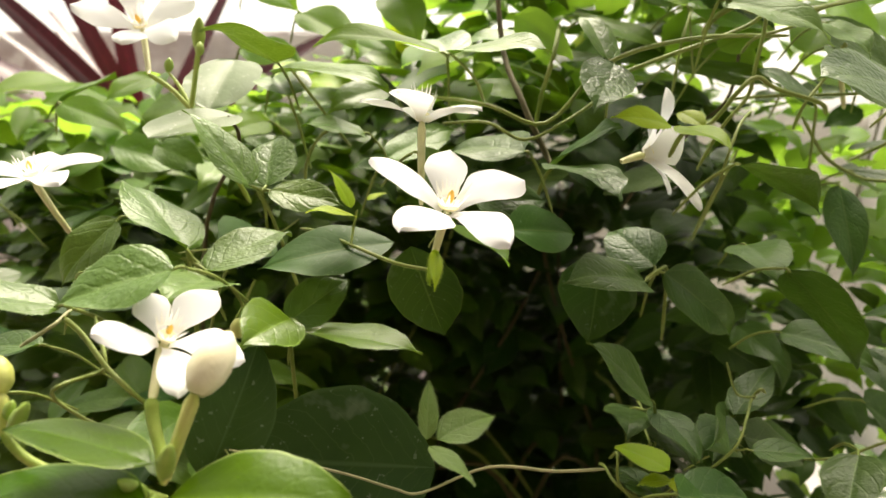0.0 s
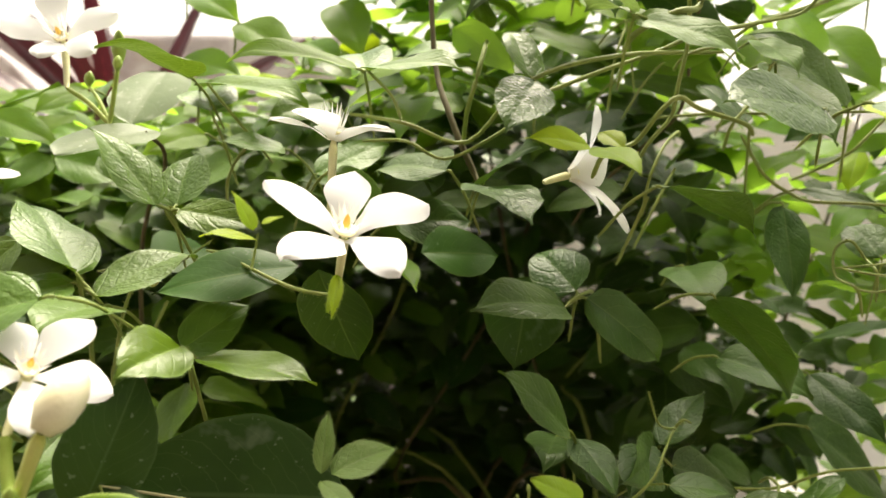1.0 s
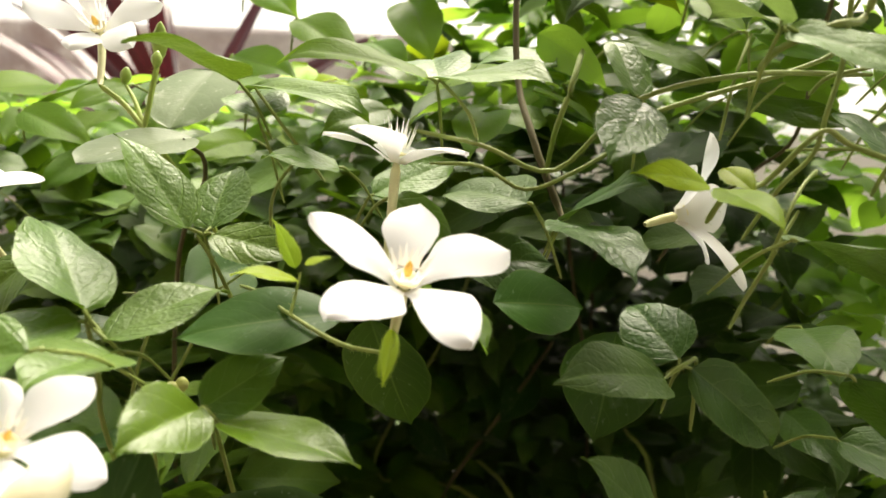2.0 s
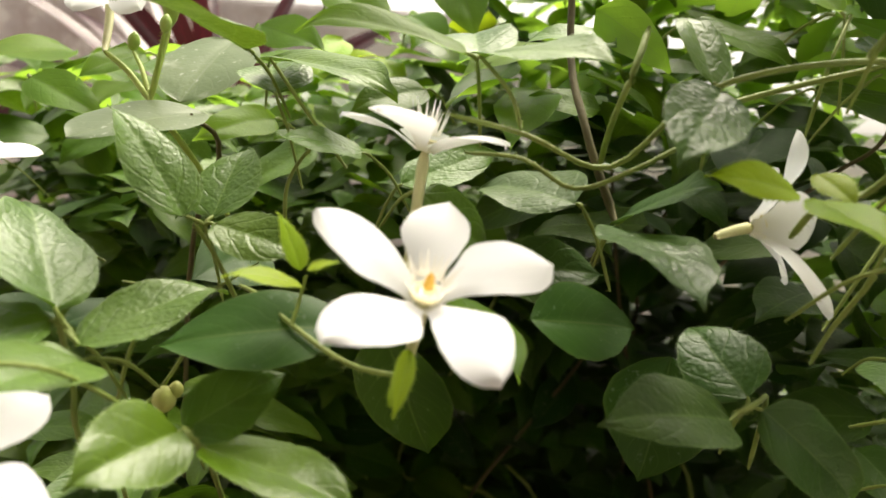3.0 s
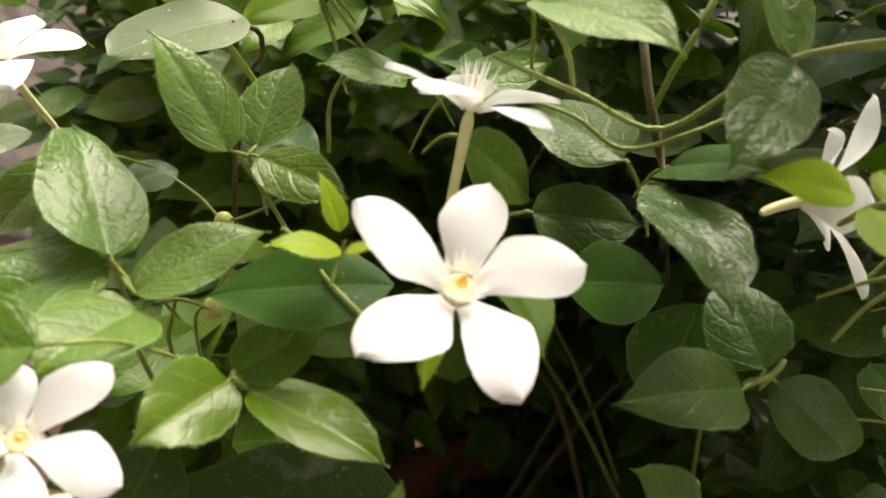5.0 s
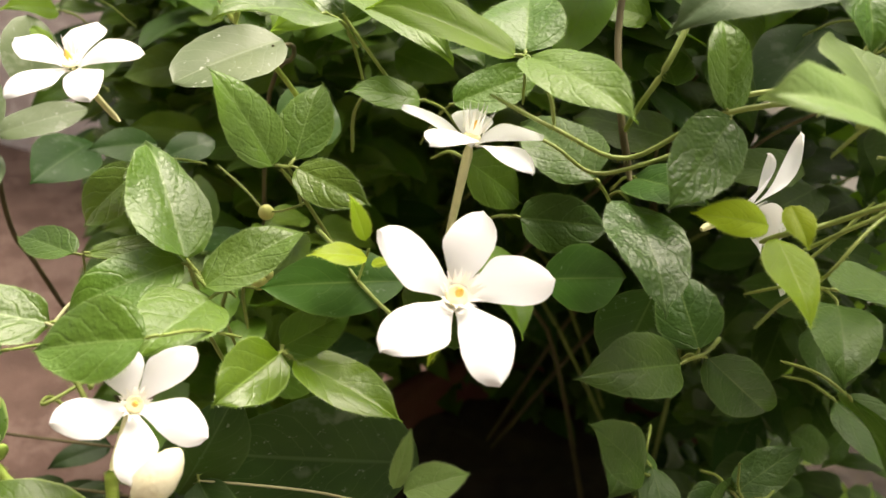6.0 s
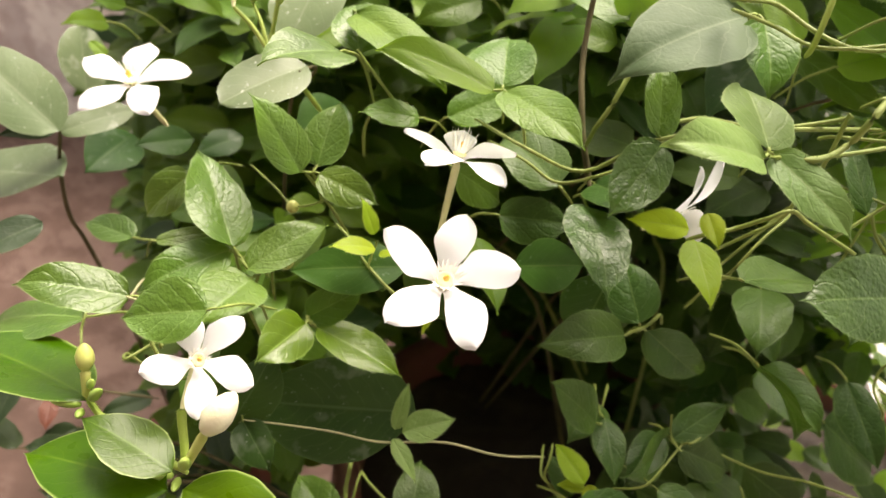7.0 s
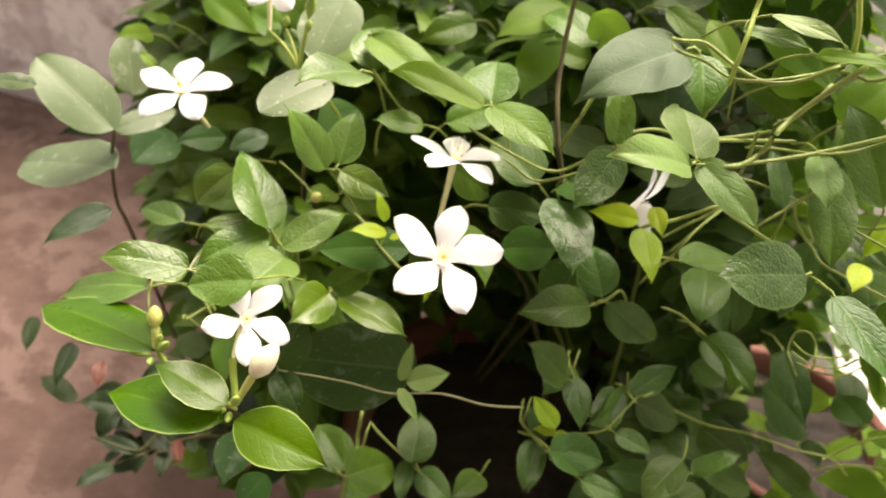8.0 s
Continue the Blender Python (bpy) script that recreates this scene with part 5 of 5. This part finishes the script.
def deep_leaves(total, singly, seed, low, high):
    rng = random.Random(seed)
    count = 0
    while count < total:
        x, y, z = (rng.uniform(a, b) for a, b in zip(low, high))
        q = Vector((x, y, z))
        if not inside(x, y, z) or not behind_front(q):
            continue
        if x > 0.17:
            skip = 0.85 if z < 0.58 or z > 0.79 else 0.65 if x > 0.25 else 0.35
        elif x > 0.12:
            skip = 0.05
        elif z > 0.76:
            skip = 0.25
        else:
            skip = 0.0
        if rng.random() < skip:
            continue
        count += 1
        length = rng.uniform(0.024, 0.042) * (0.8 if x > 0.15 else 1.0)
        az = rng.uniform(0, math.tau)
        out = Vector((math.cos(az), math.sin(az), rng.uniform(-0.8, 0.3))).normalized()
        face = Vector((rng.uniform(-0.5, 0.5), rng.uniform(-0.9, 0.2), 0.8))
        # leaf colour follows position: painted brighter high and right, painted shade below
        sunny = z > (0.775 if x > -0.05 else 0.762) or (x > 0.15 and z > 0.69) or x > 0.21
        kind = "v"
        mat = LEAFLET if x < 0.0 or z > 0.77 else SHADED
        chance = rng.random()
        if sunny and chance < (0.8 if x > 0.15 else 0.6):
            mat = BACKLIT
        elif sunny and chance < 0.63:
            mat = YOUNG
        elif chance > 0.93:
            # shrub leaves out of the sun take the shade-darkened colour
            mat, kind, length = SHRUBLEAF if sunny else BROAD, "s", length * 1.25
        data = blade(kind, length, length * rng.uniform(0.45, 0.62), rng, 10, 3)
        m = set_on(q, q + out * length, face)
        if count <= singly:
            put("leaf", mesh_of("leaf", *_order(data, mat)), vine, m)
        else:
            far[mat.name][0].append((data, m))


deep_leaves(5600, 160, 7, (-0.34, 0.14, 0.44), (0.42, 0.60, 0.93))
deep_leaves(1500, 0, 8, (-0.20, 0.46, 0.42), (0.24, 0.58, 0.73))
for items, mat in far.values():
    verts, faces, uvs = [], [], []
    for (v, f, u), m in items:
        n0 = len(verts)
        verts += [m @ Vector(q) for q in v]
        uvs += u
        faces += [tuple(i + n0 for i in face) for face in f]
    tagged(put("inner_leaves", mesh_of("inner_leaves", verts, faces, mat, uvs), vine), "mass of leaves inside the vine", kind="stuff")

# stems winding through the plant
rng = random.Random(21)
for k in range(7):
    x, y = rng.uniform(-0.10, 0.30), rng.uniform(0.44, 0.52)
    lean, away = rng.uniform(-0.06, 0.10), rng.uniform(-0.06, 0.06)
    high = rng.uniform(0.70, 0.86 if x > 0.02 else 0.76)
    foot = Vector((0.08 + rng.uniform(-0.07, 0.07), 0.37 + rng.uniform(0.0, 0.07), FLOOR + 0.225))
    mid = Vector((x, y, rng.uniform(0.52, 0.62)))
    stem(vine, "stem", (foot, foot.lerp(mid, 0.6) + Vector((0, 0, 0.05)), mid, (x + lean * 0.6, y + away * 0.5, (mid.z + high) / 2), (x + lean, y + away, high)), 0.0017, 0.0008, TWIG if k % 3 else STALK)

# low sprigs of very dark leaves over the floor
rng = random.Random(11)
for k in range(6):
    foot = Vector((-0.07 - 0.005 * k, 0.25, 0.50))
    tip = Vector((rng.uniform(-0.185, -0.125), rng.uniform(0.165, 0.235), rng.uniform(0.535, 0.575)))
    bend = foot.lerp(tip, 0.5) + Vector((0, 0, 0.014))
    stem(vine, "low_twig", (foot, bend, tip), 0.0009, 0.0005, TWIG)
    for s in range(6):
        q = foot.lerp(bend, 2 * s / 6) if s < 3 else bend.lerp(tip, (s - 2) / 3)
        az = rng.uniform(2.2, 5.2)
        out = Vector((math.cos(az), math.sin(az), rng.uniform(-0.5, 0.2))).normalized()
        size = rng.uniform(0.017, 0.029)
        leaf(vine, "v", q, q + out * size, size * rng.uniform(0.4, 0.6), (rng.uniform(-0.3, 0.5), rng.uniform(-0.7, 0.1), 0.8), RUST if (k + s) % 17 == 3 else DIM)

# ---- crimson strap-leaved plant at the back ----
cordyline = thing("cordyline", "crimson strap-leaved plant in a clay pot by the wall", "plant")
cordyline.location = (-0.30, 0.74, FLOOR + 0.23)
bpy.context.view_layer.update()
stem(cordyline, "trunk", ((-0.30, 0.74, FLOOR + 0.2), (-0.298, 0.735, 0.60), (-0.30, 0.73, 0.73)), 0.010, 0.009, TWIG)
rng = random.Random(3)
for k in range(16):
    az = 1.4 + 2.6 * rng.random()
    rise = 0.10 + 0.9 * (k / 16)
    out = Vector((math.cos(az), math.sin(az) * 0.8, rise)).normalized()
    base = Vector((-0.30, 0.73, 0.67 + 0.004 * k))
    length = rng.uniform(0.20, 0.30)
    leaf(cordyline, "r", base, base + out * length, rng.uniform(0.016, 0.030), (-out.x * out.z, -out.y * out.z - 0.2, 1.0), CRIMSON)
for base, tip, width in (((-0.262, 0.700, 0.735), (-0.52, 0.640, 0.800), 0.032), ((-0.270, 0.700, 0.745), (-0.44, 0.640, 0.930), 0.020), ((-0.278, 0.700, 0.750), (-0.36, 0.640, 0.960), 0.016),
                         ((-0.284, 0.705, 0.750), (-0.29, 0.650, 0.960), 0.016), ((-0.275, 0.70, 0.735), (-0.16, 0.66, 0.93), 0.018), ((-0.28, 0.70, 0.735), (-0.10, 0.72, 0.86), 0.030), ((-0.29, 0.70, 0.72), (-0.50, 0.60, 0.74), 0.030)):
    leaf(cordyline, "r", base, tip, width, (0.1, -0.75, 0.6), CRIMSON)
